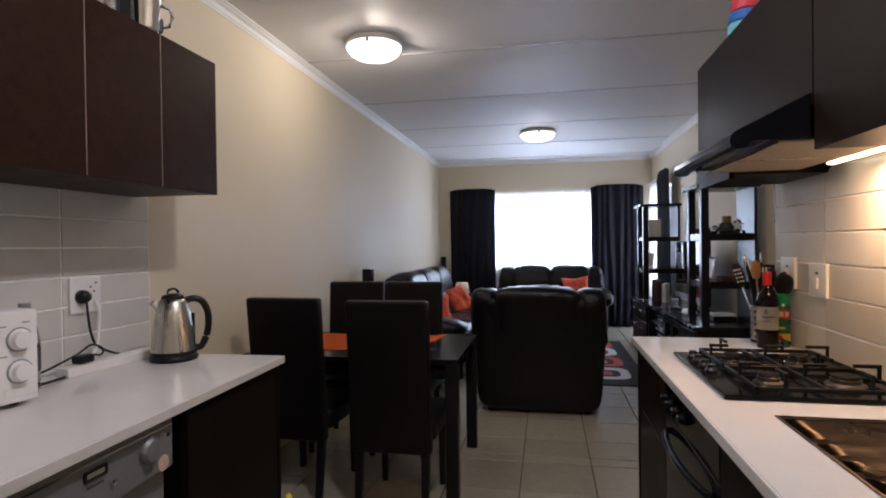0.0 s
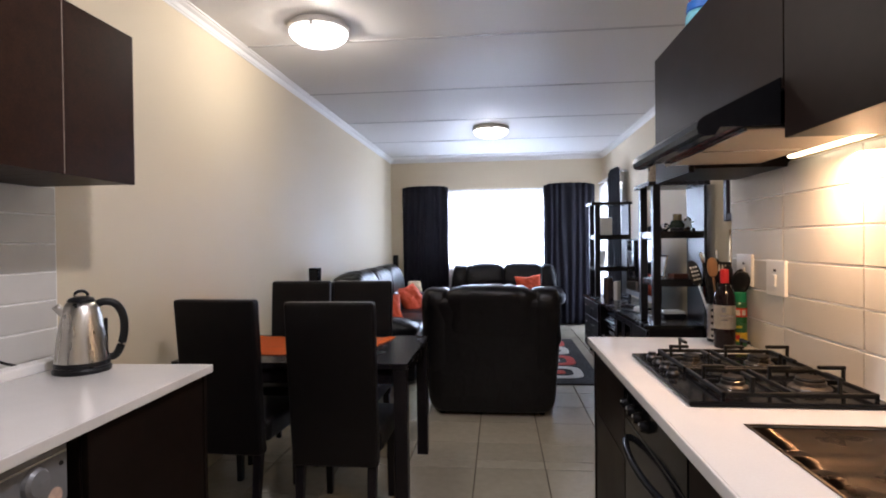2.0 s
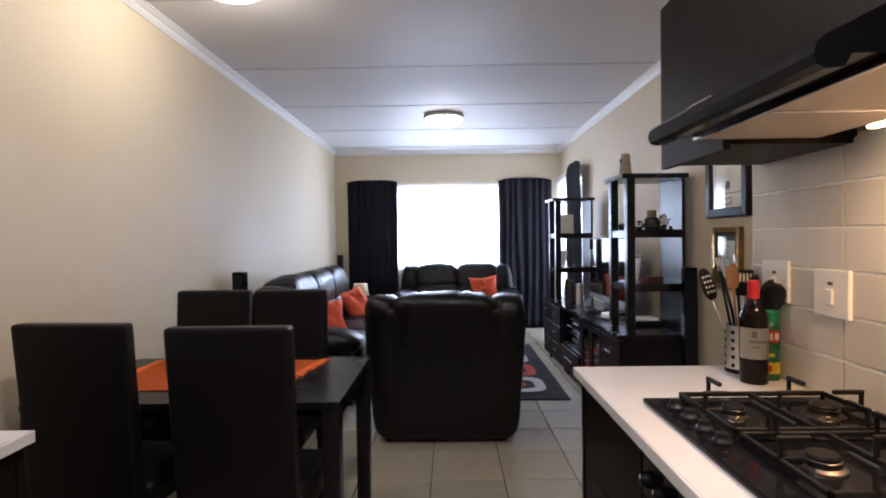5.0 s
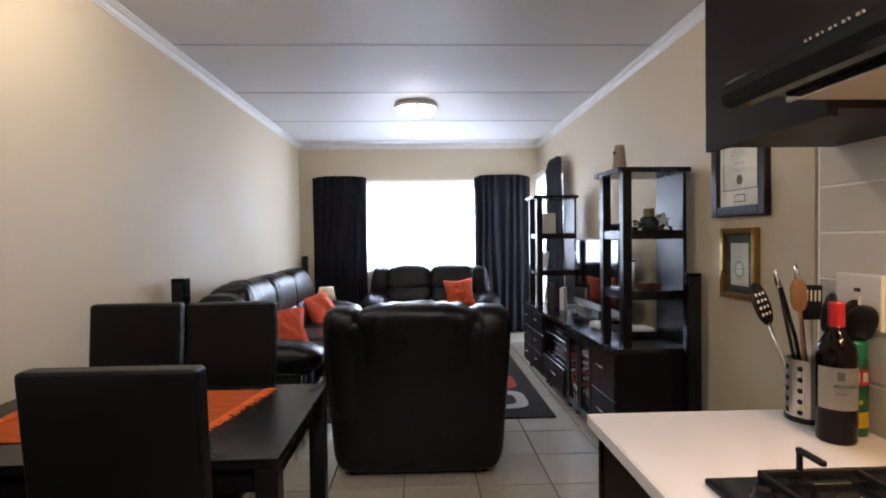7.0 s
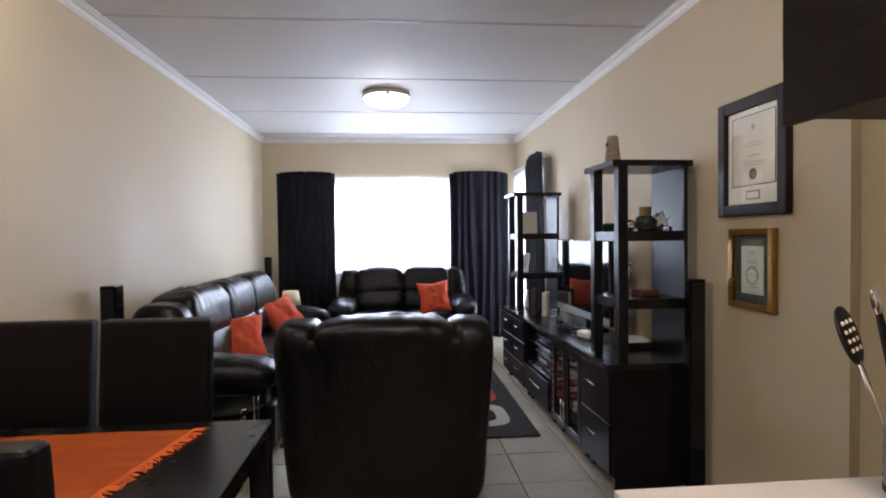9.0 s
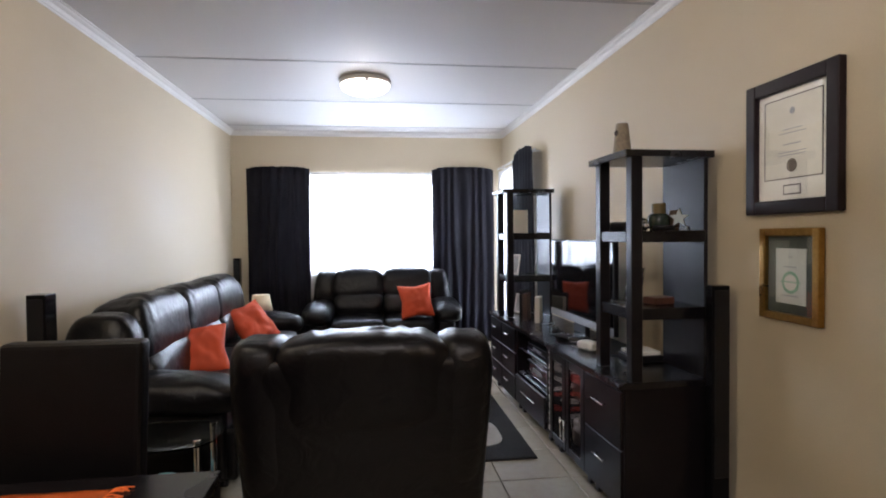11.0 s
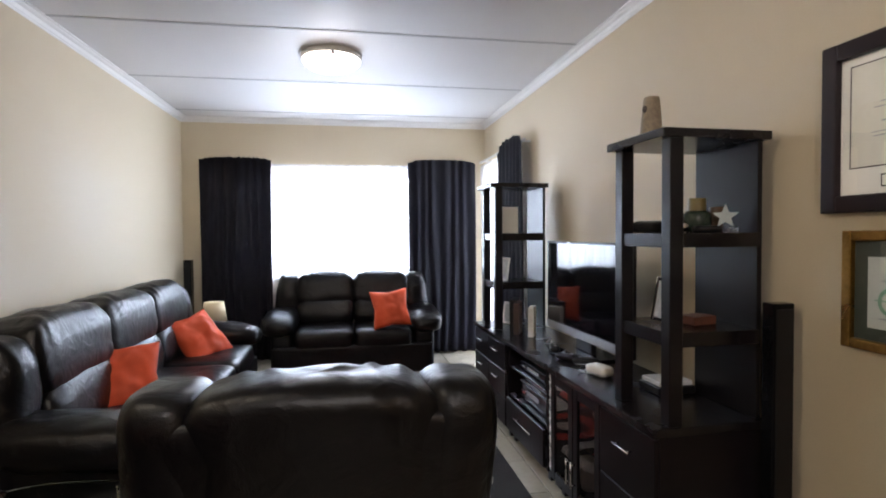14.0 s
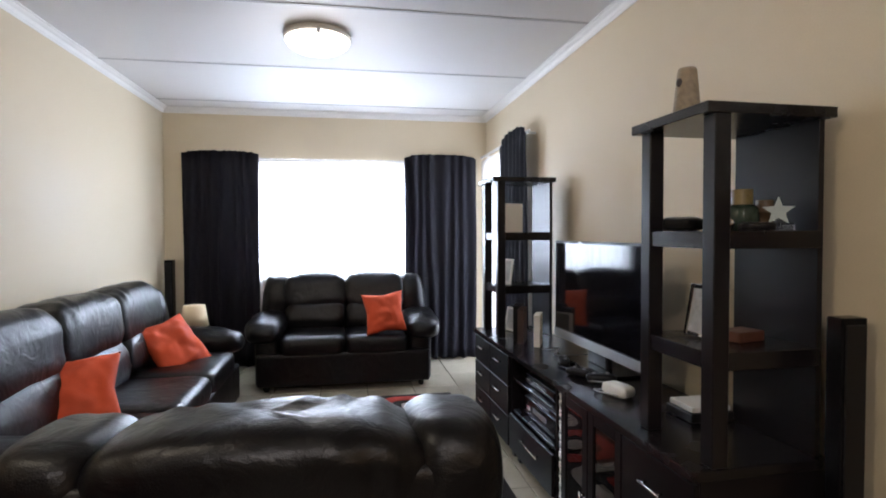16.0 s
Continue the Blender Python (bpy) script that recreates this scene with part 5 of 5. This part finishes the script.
for z, rx, ry, nm in ((0.442, 0.275, 0.20, "glass_top"), (0.15, 0.24, 0.165, "glass_shelf")):
    bm = turned([(0, 0), (1, 0), (1.004, 0.004), (1, 0.008), (0, 0.008)], 48)
    for v in bm.verts:
        v.co.x, v.co.y, v.co.z = sgnpow(v.co.x, 0.7) * rx, sgnpow(v.co.y, 0.7) * ry, v.co.z + z
    part(nm, bm, M_TABLEGLASS, st, "pale green glass")
for x in (-0.20, 0.20):
    for y in (-0.12, 0.12):
        part("leg", turned([(0, 0), (0.016, 0), (0.016, 0.44), (0, 0.44)], 14, (x, y, 0)), M_CHROME, st, smooth=False)
        part("leg_cap", turned([(0, 0.451), (0.018, 0.451), (0.017, 0.462), (0, 0.463)], 14, (x, y, 0)), M_CHROME, st)
cl = bmesh.new()
n = 26
cg = [[cl.verts.new((-0.80 + 0.30 * (i / n - 0.5), 4.92 + 0.22 * (k / n - 0.5), 0.163 + 0.13 * max(0, (1 - (2 * i / n - 1) ** 2) * (1 - (2 * k / n - 1) ** 2)) ** 0.6 * (0.75 + 0.4 * noise.noise(Vector((i * 0.13, k * 0.13, 1)))))) for k in range(n + 1)] for i in range(n + 1)]
for i in range(n):
    for k in range(n):
        cl.faces.new((cg[i][k], cg[i + 1][k], cg[i + 1][k + 1], cg[i][k + 1]))
bmesh.ops.solidify(cl, geom=cl.faces[:], thickness=0.003)
tagged(part("folded_cloth", cl, mat("pale_teal_cloth", (0.22, 0.46, 0.50), 0.9, vary=0.15, grain=160, bump=0.3), smooth=True), "crumpled pale teal cloth on the glass shelf", "cloth")

lt = thing("lamp_table", "low dark side table in the corner", "side table", Matrix.Translation((-1.07, 8.28, 0)))
part("tabletop", turned([(0, 0.40), (0.20, 0.40), (0.205, 0.41), (0.20, 0.42), (0, 0.42)], 32), M_WENGE, lt)
part("pedestal", turned([(0, 0.0), (0.14, 0), (0.14, 0.015), (0.03, 0.03), (0.025, 0.40), (0, 0.40)], 20), M_WENGE_Z, lt)
tl = thing("table_lamp", "small table lamp with a cream cloth shade", "table lamp", Matrix.Translation((-1.05, 8.28, 0.42)))
part("lamp_base", turned([(0, 0), (0.05, 0), (0.05, 0.012), (0.018, 0.03), (0.014, 0.16), (0, 0.16)], 20), M_CHROME, tl, smooth=True)
part("shade", turned([(0.115, 0.155), (0.118, 0.155), (0.088, 0.335), (0.085, 0.335)], 32), M_SHADE, tl, "cream cloth shade", smooth=True)

rug = thing("rug", "black rug with grey and red rounded squares", "rug")
RX0, RX1, RY0, RY1 = -0.60, 1.135, 5.47, 7.79
part("rug_base", boxm((RX0, RY0, 0), (RX1, RY1, 0.012), 0.004), M_RUG, rug)


def ring(cx, cy, ro, ri, material, z=0.0122):
    """A rounded square ring, or a filled one when ri is 0."""
    bm = bmesh.new()
    n = 40
    o = [bm.verts.new((cx + ro * sgnpow(math.cos(2 * math.pi * k / n), 0.55), cy + ro * 1.05 * sgnpow(math.sin(2 * math.pi * k / n), 0.55), z)) for k in range(n)]
    if ri:
        q = [bm.verts.new((cx + ri * sgnpow(math.cos(2 * math.pi * k / n), 0.6), cy + ri * 1.05 * sgnpow(math.sin(2 * math.pi * k / n), 0.6), z)) for k in range(n)]
        for k in range(n):
            bm.faces.new((o[k], o[(k + 1) % n], q[(k + 1) % n], q[k]))
    else:
        bm.faces.new(o)
    r = bmesh.ops.extrude_face_region(bm, geom=bm.faces[:])
    for v in r["geom"]:
        if isinstance(v, bmesh.types.BMVert):
            v.co.z += 0.003
    bmesh.ops.recalc_face_normals(bm, faces=bm.faces)
    part("rug_ring", bm, material, rug)


for i, cx in enumerate((0.76, 0.25, -0.27)):
    for k, cy in enumerate((5.92, 6.47, 7.02, 7.48)):
        a, b = (M_RUGGREY, M_RUGRED) if (i + k) % 2 == 0 else (M_RUGRED, M_RUGGREY)
        ring(cx, cy, 0.235, 0.145, a)
        ring(cx, cy, 0.07, 0, b)


# ---- pictures on the right wall ----
def framed(y0, y1, z0, z1, frame_w, depth, frame_mat, name, label):
    p = thing(name, label, "picture frame", Matrix.Translation((WR, (y0 + y1) / 2, (z0 + z1) / 2)) @ Matrix.Diagonal((-1, 1, 1, 1)), "framed certificates")
    w, h = (y1 - y0) / 2, (z1 - z0) / 2
    for s in (-1, 1):
        bm = boxm((0.001, s * w, -h), (depth, s * (w - frame_w), h), 0.006, 3)
        part("frame_side", bm, frame_mat, p)
        bm = boxm((0.002, -w + frame_w, s * h), (depth - 0.001, w - frame_w, s * (h - frame_w)), 0.006, 3)
        part("frame_bar", bm, frame_mat, p)
    return p, w - frame_w, h - frame_w


p, w, h = framed(3.992, 4.468, 1.443, 1.987, 0.055, 0.035, M_FRAME, "framed_certificate", "large certificate in a dark wooden frame")
sheet = part("mount", boxm((0.006, -w, -h), (0.010, w, h)), M_PAPER, p, "white mount")
part("certificate", boxm((0.010, -w + 0.035, -h + 0.085), (0.0115, w - 0.035, h - 0.03)), mat("certificate_paper", (0.62, 0.60, 0.52), 0.8, vary=0.06), p, "printed certificate")
for lo, hi in (((-w + 0.033, -h + 0.083), (w - 0.033, -h + 0.087)), ((-w + 0.033, h - 0.031), (w - 0.033, h - 0.027)), ((-w + 0.033, -h + 0.087), (-w + 0.037, h - 0.031)), ((w - 0.037, -h + 0.087), (w - 0.033, h - 0.031))):
    part("border_line", boxm((0.010, *lo), (0.0125, *hi)), M_INK, sheet)
M_SEAL = mat("brown_seal", (0.13, 0.10, 0.07), 0.6, vary=0.3, grain=120)
part("seal", turned([(0, 0), (0.026, 0), (0.026, 0.0015), (0, 0.0015)], 24), M_SEAL, p, "round brown seal").matrix_basis = pose(0.0116, 0.0, -h + 0.135, 0, 90, 0)
part("crest", turned([(0, 0), (0.015, 0), (0.013, 0.001), (0, 0.001)], 6), M_GREYPL, p).matrix_basis = pose(0.0116, 0.0, h - 0.085, 0, 90, 0)
for k, (hw, z) in enumerate(((0.05, 0.06), (0.07, 0.045), (0.045, 0.0), (0.075, -0.03), (0.07, -0.042))):
    part("text_bar", boxm((0.0115, -hw, z), (0.0121, hw, z + (0.005 if k == 2 else 0.003))), M_GREYPL, p)
for lo, hi, mm in (((-0.045, -h + 0.02), (0.045, -h + 0.06), M_INK), ((-0.040, -h + 0.025), (0.040, -h + 0.055), M_PAPER)):
    part("name_plate", boxm((0.0102, *lo), (0.012 if mm is M_INK else 0.0128, *hi)), mm, p)
g = part("glass_pane", boxm((0.016, -w, -h), (0.018, w, h)), M_GLASS, p)
g.visible_shadow = False
p, w, h = framed(4.078, 4.39, 1.014, 1.386, 0.032, 0.03, M_GOLD, "framed_certificate", "small certificate with green emblem in a gilt frame")
part("mount", boxm((0.006, -w, -h), (0.010, w, h)), M_MOUNT, p, "dark grey green mount")
part("certificate", boxm((0.010, -0.078, -0.115), (0.0115, 0.078, 0.105)), mat("white_certificate_paper", (0.60, 0.62, 0.58), 0.8, vary=0.06), p, "white printed certificate")
M_GREENINK = mat("green_emblem_ink", (0.25, 0.42, 0.30), 0.8, vary=0.3, grain=90)
part("emblem", turned([(0, 0), (0.045, 0), (0.045, 0.0005), (0, 0.0005)], 28), M_GREENINK, p, "green wreath emblem").matrix_basis = pose(0.0116, 0, -0.03, 0, 90, 0)
part("emblem_centre", turned([(0, 0), (0.032, 0), (0.032, 0.0004), (0, 0.0004)], 28), M_PAPER, p).matrix_basis = pose(0.0122, 0, -0.03, 0, 90, 0)
for hw, z in ((0.055, -0.03), (0.035, 0.03), (0.012, 0.07), (0.04, -0.085)):
    part("text_bar", boxm((0.0125, -hw, z), (0.0131, hw, z + 0.004)), M_GREENINK if hw > 0.05 else M_GREYPL, p)
g = part("glass_pane", boxm((0.016, -w, -h), (0.018, w, h)), M_GLASS, p)
g.visible_shadow = False


# ---- things on the racks and the unit ----
def on_unit(x, y, z, rz=0):
    return U @ pose(x, y, z, 0, 0, rz)


vase = lathe_thing("ceramic_lantern", "tapered sandy ceramic lantern on top of the rack", "ornament", U @ Vector((0.13, 0.235, 1.758)), [(0, 0), (0.041, 0), (0.045, 0.01), (0.031, 0.155), (0.028, 0.165), (0, 0.165)], M_CERAMIC)
# no real opening: a dark bead gives the shade inside the lantern's hole
hole = part("lantern_hole_shade", puff((0, 0, 0), (0.024, 0.02, 0.03), 1, 1, nu=14, nv=10, wrinkle=0), M_INK, vase, smooth=True)
hole.location = (-0.032, -0.008, 0.115)
SH1, SH2 = 1.3825, 1.0195
star = thing("star_trophy", "clear glass star trophy on a square base", "trophy", on_unit(0.335, 0.065, SH1, -48), "shelf ornaments")
part("base_block", boxm((-0.045, -0.022, 0), (0.045, 0.022, 0.022), 0.003), M_GLASS, star)
sb = bmesh.new()
pts = []
for k in range(10):
    a, r = math.pi / 2 + math.pi * k / 5, 0.047 if k % 2 == 0 else 0.020
    pts.append((r * math.cos(a), 0.060 + r * math.sin(a)))
f0 = [sb.verts.new((x, -0.01, z)) for x, z in pts]
f1 = [sb.verts.new((x, 0.01, z)) for x, z in pts]
sb.faces.new(f0)
sb.faces.new(f1)
for k in range(10):
    sb.faces.new((f0[k], f0[(k + 1) % 10], f1[(k + 1) % 10], f1[k]))
bmesh.ops.recalc_face_normals(sb, faces=sb.faces)
# opaque pale grey stands in for the window light caught by clear glass
part("star", sb, mat("lit_glass_grey", (0.42, 0.47, 0.46), 0.12, vary=0.1), star, "clear glass star, its caught light coloured in as pale grey")
pot = thing("glass_candle_pot", "dark green and gold glass candle pot", "candle pot", on_unit(0.29, 0.17, SH1), "shelf ornaments")
part("bowl", turned([(0, 0), (0.04, 0), (0.055, 0.03), (0.052, 0.07), (0.042, 0.085), (0, 0.085)], 28), mat("dark_green_glaze", (0.03, 0.045, 0.03), 0.1, vary=0.4, stain=30, bump=0.0), pot, smooth=True)
part("candle", turned([(0, 0.0855), (0.033, 0.0855), (0.033, 0.135), (0, 0.135)], 24), mat("amber_wax", (0.17, 0.12, 0.035), 0.4, vary=0.2), pot)
part("candle", turned([(0, 0), (0.026, 0), (0.026, 0.10), (0, 0.10)], 24, (0.07, -0.02, 0.0)), mat("brown_wax", (0.10, 0.06, 0.03), 0.4, vary=0.2), pot)
lathe_thing("silver_ball", "small polished silver ball ornament", "ornament", U @ Vector((0.20, 0.165, SH1)), [(0, 0), (0.015, 0.002), (0.03, 0.018), (0.033, 0.033), (0.03, 0.048), (0.015, 0.064), (0, 0.066)], M_CHROME, group="shelf ornaments")
lathe_thing("silver_ball", "tiny polished silver ball ornament", "ornament", U @ Vector((0.17, 0.09, SH1)), [(0, 0), (0.01, 0.002), (0.02, 0.012), (0.022, 0.022), (0.02, 0.032), (0.01, 0.042), (0, 0.044)], M_CHROME, group="shelf ornaments")
tagged(part("black_pouch", puff((0, 0, 0.024), (0.09, 0.13, 0.05), 0.5, 0.5, nu=24, nv=14, wrinkle=0.006, wfreq=30), M_BLACKPL, smooth=True), "soft black pouch on the rack shelf", "pouch").matrix_world = on_unit(0.17, 0.31, SH1, 20)
tagged(part("black_pouch", puff((0, 0, 0.012), (0.07, 0.10, 0.026), 0.5, 0.5, nu=24, nv=14, wrinkle=0.004, wfreq=30), M_BLACKPL, smooth=True), "flat black spectacle case on the rack shelf", "case").matrix_world = on_unit(0.25, 0.06, SH1, 70)


def photo_frame(m, w, h, edge, label):
    f = thing("photo_frame", label, "photo frame", m @ pose(0, 0, 0, 0, 10, 0), "photo frames")
    for s in (-1, 1):
        part("frame_side", boxm((0, s * w / 2, 0), (0.012, s * (w / 2 - 0.016), h), 0.003), edge, f)
    for z in (0, h - 0.016):
        part("frame_bar", boxm((0.0005, -w / 2 + 0.016, z), (0.0115, w / 2 - 0.016, z + 0.016), 0.003), edge, f)
    part("picture", boxm((0.005, -w / 2 + 0.016, 0.016), (0.008, w / 2 - 0.016, h - 0.016)), mat("pale_print", (0.55, 0.56, 0.58), 0.25, vary=0.25, stain=18, bump=0.0), f, "pale picture")
    part("strut", boxm((0.012, -0.02, 0.01), (0.045, 0.02, 0.016), 0.002), M_BLACKPL, f)


photo_frame(on_unit(0.175, 0.235, SH2 + 0.003, 6), 0.13, 0.18, M_CHROME, "silver photo frame standing on the rack shelf")
photo_frame(on_unit(0.12, 2.20, SH2 + 0.003, 30), 0.13, 0.18, M_WHITEPL, "white photo frame on the far rack shelf")
photo_frame(on_unit(0.20, 2.30, UTOP + 0.003, 20), 0.13, 0.17, M_WHITEPL, "white photo frame on the television unit")
tagged(part("wooden_box", boxm((-0.06, -0.045, 0), (0.06, 0.045, 0.035), 0.006, 2), mat("red_brown_wood", (0.10, 0.035, 0.02), 0.4, vary=0.3, stretch=(1, 8, 1))), "small red-brown wooden box on the shelf", "box").matrix_world = on_unit(0.29, 0.17, SH2, 12)
tagged(part("book", boxm((-0.07, -0.012, 0), (0.07, 0.012, 0.20), 0.002), M_PAPER), "pale upright book on the far rack", "book", "books").matrix_world = on_unit(0.20, 2.22, SH1, 12)
tagged(part("book", boxm((-0.07, -0.014, 0), (0.07, 0.014, 0.17), 0.002), M_GREYPL), "grey upright book on the far rack", "book", "books").matrix_world = on_unit(0.20, 2.27, SH1, 8)
tagged(part("book", boxm((-0.07, -0.02, 0), (0.07, 0.02, 0.20), 0.002), M_PAPER), "cream paperback book standing on the unit", "book", "books").matrix_world = on_unit(0.22, 1.80, UTOP, 62)
tagged(part("book", boxm((-0.08, -0.025, 0), (0.08, 0.025, 0.23), 0.002), M_BLACKPL), "black book standing on the television unit", "book", "books").matrix_world = on_unit(0.17, 2.02, UTOP, 62)
tagged(part("book", boxm((-0.08, -0.02, 0), (0.08, 0.02, 0.22), 0.002), mat("dark_brown_cover", (0.05, 0.025, 0.018), 0.5)), "dark brown book standing on the television unit", "book", "books").matrix_world = on_unit(0.16, 1.92, UTOP, 62)
bx = thing("network_box", "white network box on a black set-top box", "router", on_unit(0.335, 0.43, UTOP), "media boxes")
part("black_box", boxm((-0.09, -0.08, 0.002), (0.09, 0.08, 0.036), 0.004), M_BLACKPL, bx)
part("white_box", boxm((-0.08, -0.07, 0.037), (0.08, 0.07, 0.058), 0.005, 2), M_WHITEPL, bx, "white casing")
lp = thing("white_charger", "white rounded charging dock on the unit", "charger", on_unit(0.165, 0.73, UTOP, 15))
part("casing", puff((0, 0, 0.028), (0.08, 0.14, 0.056), 0.6, 0.4, nu=28, nv=14, wrinkle=0), M_WHITEPL, lp, smooth=True)
rng = random.Random(7)
for n in range(4):
    x, y = 0.14 + 0.03 * n % 0.1, 0.92 + 0.17 * n
    pts = [(x + 0.05 * math.sin(k * 0.9 + n) + rng.uniform(-0.015, 0.015), y + 0.06 * k * (1 if n % 2 else -1) * 0.5 + 0.03 * math.cos(k * 1.3), UTOP + 0.006 + 0.012 * abs(math.sin(k * 0.8))) for k in range(9)]
    cb = part("cable", tube(eased(pts, 4), 0.004, 6), M_BLACKPL if n % 3 else M_GREYPL, smooth=True)
    cb.matrix_world = U
    tagged(cb, "loose cable lying on the television unit", "cable", "loose cables")
for n, (x, y, rz) in enumerate(((0.14, 1.06, 25), (0.17, 1.30, -20), (0.20, 0.95, 70))):
    gp = thing("game_controller" if n != 2 else "remote_control", "black game controller lying on the television unit" if n != 2 else "black remote control lying on the television unit", "controller", on_unit(x, y, UTOP, rz), "controllers")
    part("shell", puff((0, 0, 0.02), (0.06, 0.14, 0.036), 0.6, 0.5, nu=24, nv=12, wrinkle=0), M_BLACKPL, gp, smooth=True)
    for s in (-0.03, 0.03):
        part("stick", turned([(0, 0.034), (0.009, 0.034), (0.008, 0.044), (0, 0.044)], 12, (0.005, s, 0)), M_GREYPL, gp)


def player(y, z, w, d, h, material, label):
    p = thing("media_player", label, "media player", on_unit(0.07, 1.0 + y, z), "media players")
    part("casing", boxm((0, -w / 2, 0.004), (d, w / 2, h), 0.003), material, p)
    part("front_panel", boxm((-0.006, -w / 2 + 0.004, 0.008), (-0.0005, w / 2 - 0.004, h - 0.004), 0.001), M_GLOSS, p)
    part("display", boxm((-0.008, -w / 4, h * 0.45), (-0.0062, w / 6, h * 0.7)), M_GREYPL, p)
    part("button_strip", boxm((-0.008, w / 4, h * 0.4), (-0.0062, w / 2 - 0.02, h * 0.6)), M_CHROME, p)


player(0.40, 0.506, 0.43, 0.26, 0.055, M_BLACKPL, "slim black disc player on the open shelf")
player(0.40, 0.316, 0.46, 0.28, 0.11, M_BLACKPL, "black amplifier on the lower open shelf")
player(0.34, 0.428, 0.36, 0.24, 0.03, M_GREYPL, "flat silver box on the amplifier")
rng = random.Random(11)
for n, z in enumerate((0.0955, 0.376)):
    for k in range(4):
        c = rng.choice(((0.26, 0.17, 0.12), (0.42, 0.38, 0.33), (0.18, 0.09, 0.06)))
        ob = lathe_thing("glass_cup", "pale crockery cup inside the display cabinet", "cup", U @ Vector((0.12 + 0.06 * (k % 2), 0.49 + 0.13 * k, z)), [(0, 0), (0.03, 0), (0.042, 0.03), (0.045, 0.10), (0.042, 0.10), (0.038, 0.01), (0, 0.01)], mat("crockery_glaze", c, 0.25, vary=0.1, bump=0.0), group="cups in the cabinet")

# ---- floor tiles, wall tiles ----
T, X0T, Y0T = 0.404, 0.037, 3.593


def tile_mesh(name, w, d, h, material, bevel=0.003):
    bm = boxm((-w / 2, -d / 2, 0), (w / 2, d / 2, h))
    top = [e for e in bm.edges if all(v.co.z > h - 1e-6 for v in e.verts)]
    bmesh.ops.bevel(bm, geom=top, offset=bevel, segments=1, affect="EDGES")
    me = bpy.data.meshes.new(name)
    bm.to_mesh(me)
    bm.free()
    me.materials.append(material)
    return me


def lay(parent, me_of, u0, u1, v0, v1, du, dv, ou, ov, gap, put):
    """Lays tiles of du x dv from the joints ou, ov over the field, cut at its edges."""
    k0, k1 = math.floor((u0 - ou) / du), math.ceil((u1 - ou) / du)
    n0, n1 = math.floor((v0 - ov) / dv), math.ceil((v1 - ov) / dv)
    for k in range(k0, k1):
        for n in range(n0, n1):
            a0, a1 = max(u0, ou + k * du), min(u1, ou + (k + 1) * du)
            b0, b1 = max(v0, ov + n * dv), min(v1, ov + (n + 1) * dv)
            w, d = round(a1 - a0 - gap, 3), round(b1 - b0 - gap, 3)
            if w < 0.01 or d < 0.01:
                continue
            if (w, d) not in me_of:
                me_of[(w, d)] = tile_mesh("tile", w, d, me_of["h"], me_of["m"], 0.0015)
            ob = new("tile", me_of[(w, d)])
            ob.parent = parent
            ob.matrix_basis = put((a0 + a1) / 2, (b0 + b1) / 2)


floor = bpy.data.objects["floor"]
fm = {"h": 0.011, "m": M_TILE}
lay(floor, fm, WL, WR, PEND, WF, T, T, X0T, Y0T, 0.0065, lambda u, v: pose(u, v, -0.0115))
lay(floor, fm, WL, WK, WB, PEND, T, T, X0T, Y0T, 0.0065, lambda u, v: pose(u, v, -0.0115))
lay(floor, fm, WK, WR + 0.04, KEND, PEND, T, T, X0T, Y0T, 0.0065, lambda u, v: pose(u, v, -0.0115))
wm = {"h": 0.007, "m": M_WTILE}
ZL0, ZL1 = 0.9, 1.575
wl, wk = bpy.data.objects["wall_left"], bpy.data.objects["wall_kitchen"]
part("grout_bed", boxm((WL, WB, 0.87), (WL + 0.005, 2.40, ZL1)), M_WGROUT, wl)
lay(wl, wm, WB, 2.398, 0.87, ZL1, 0.445, 0.1095, 1.952, 1.004, 0.0075, lambda u, v: Matrix.Translation((WL + 0.002, u, v)) @ Matrix(((0, 0, 1, 0), (1, 0, 0, 0), (0, 1, 0, 0), (0, 0, 0, 1))))
part("grout_bed", boxm((WK, WB, 0.9), (WK - 0.005, KEND - 0.002, ZL1)), M_WGROUT, wk)
lay(wk, wm, WB, KEND - 0.003, ZL0, ZL1, 0.415, 0.1135, 2.405, 1.012, 0.0065, lambda u, v: Matrix.Translation((WK - 0.002, u, v)) @ Matrix(((0, 0, -1, 0), (1, 0, 0, 0), (0, -1, 0, 0), (0, 0, 0, 1))))
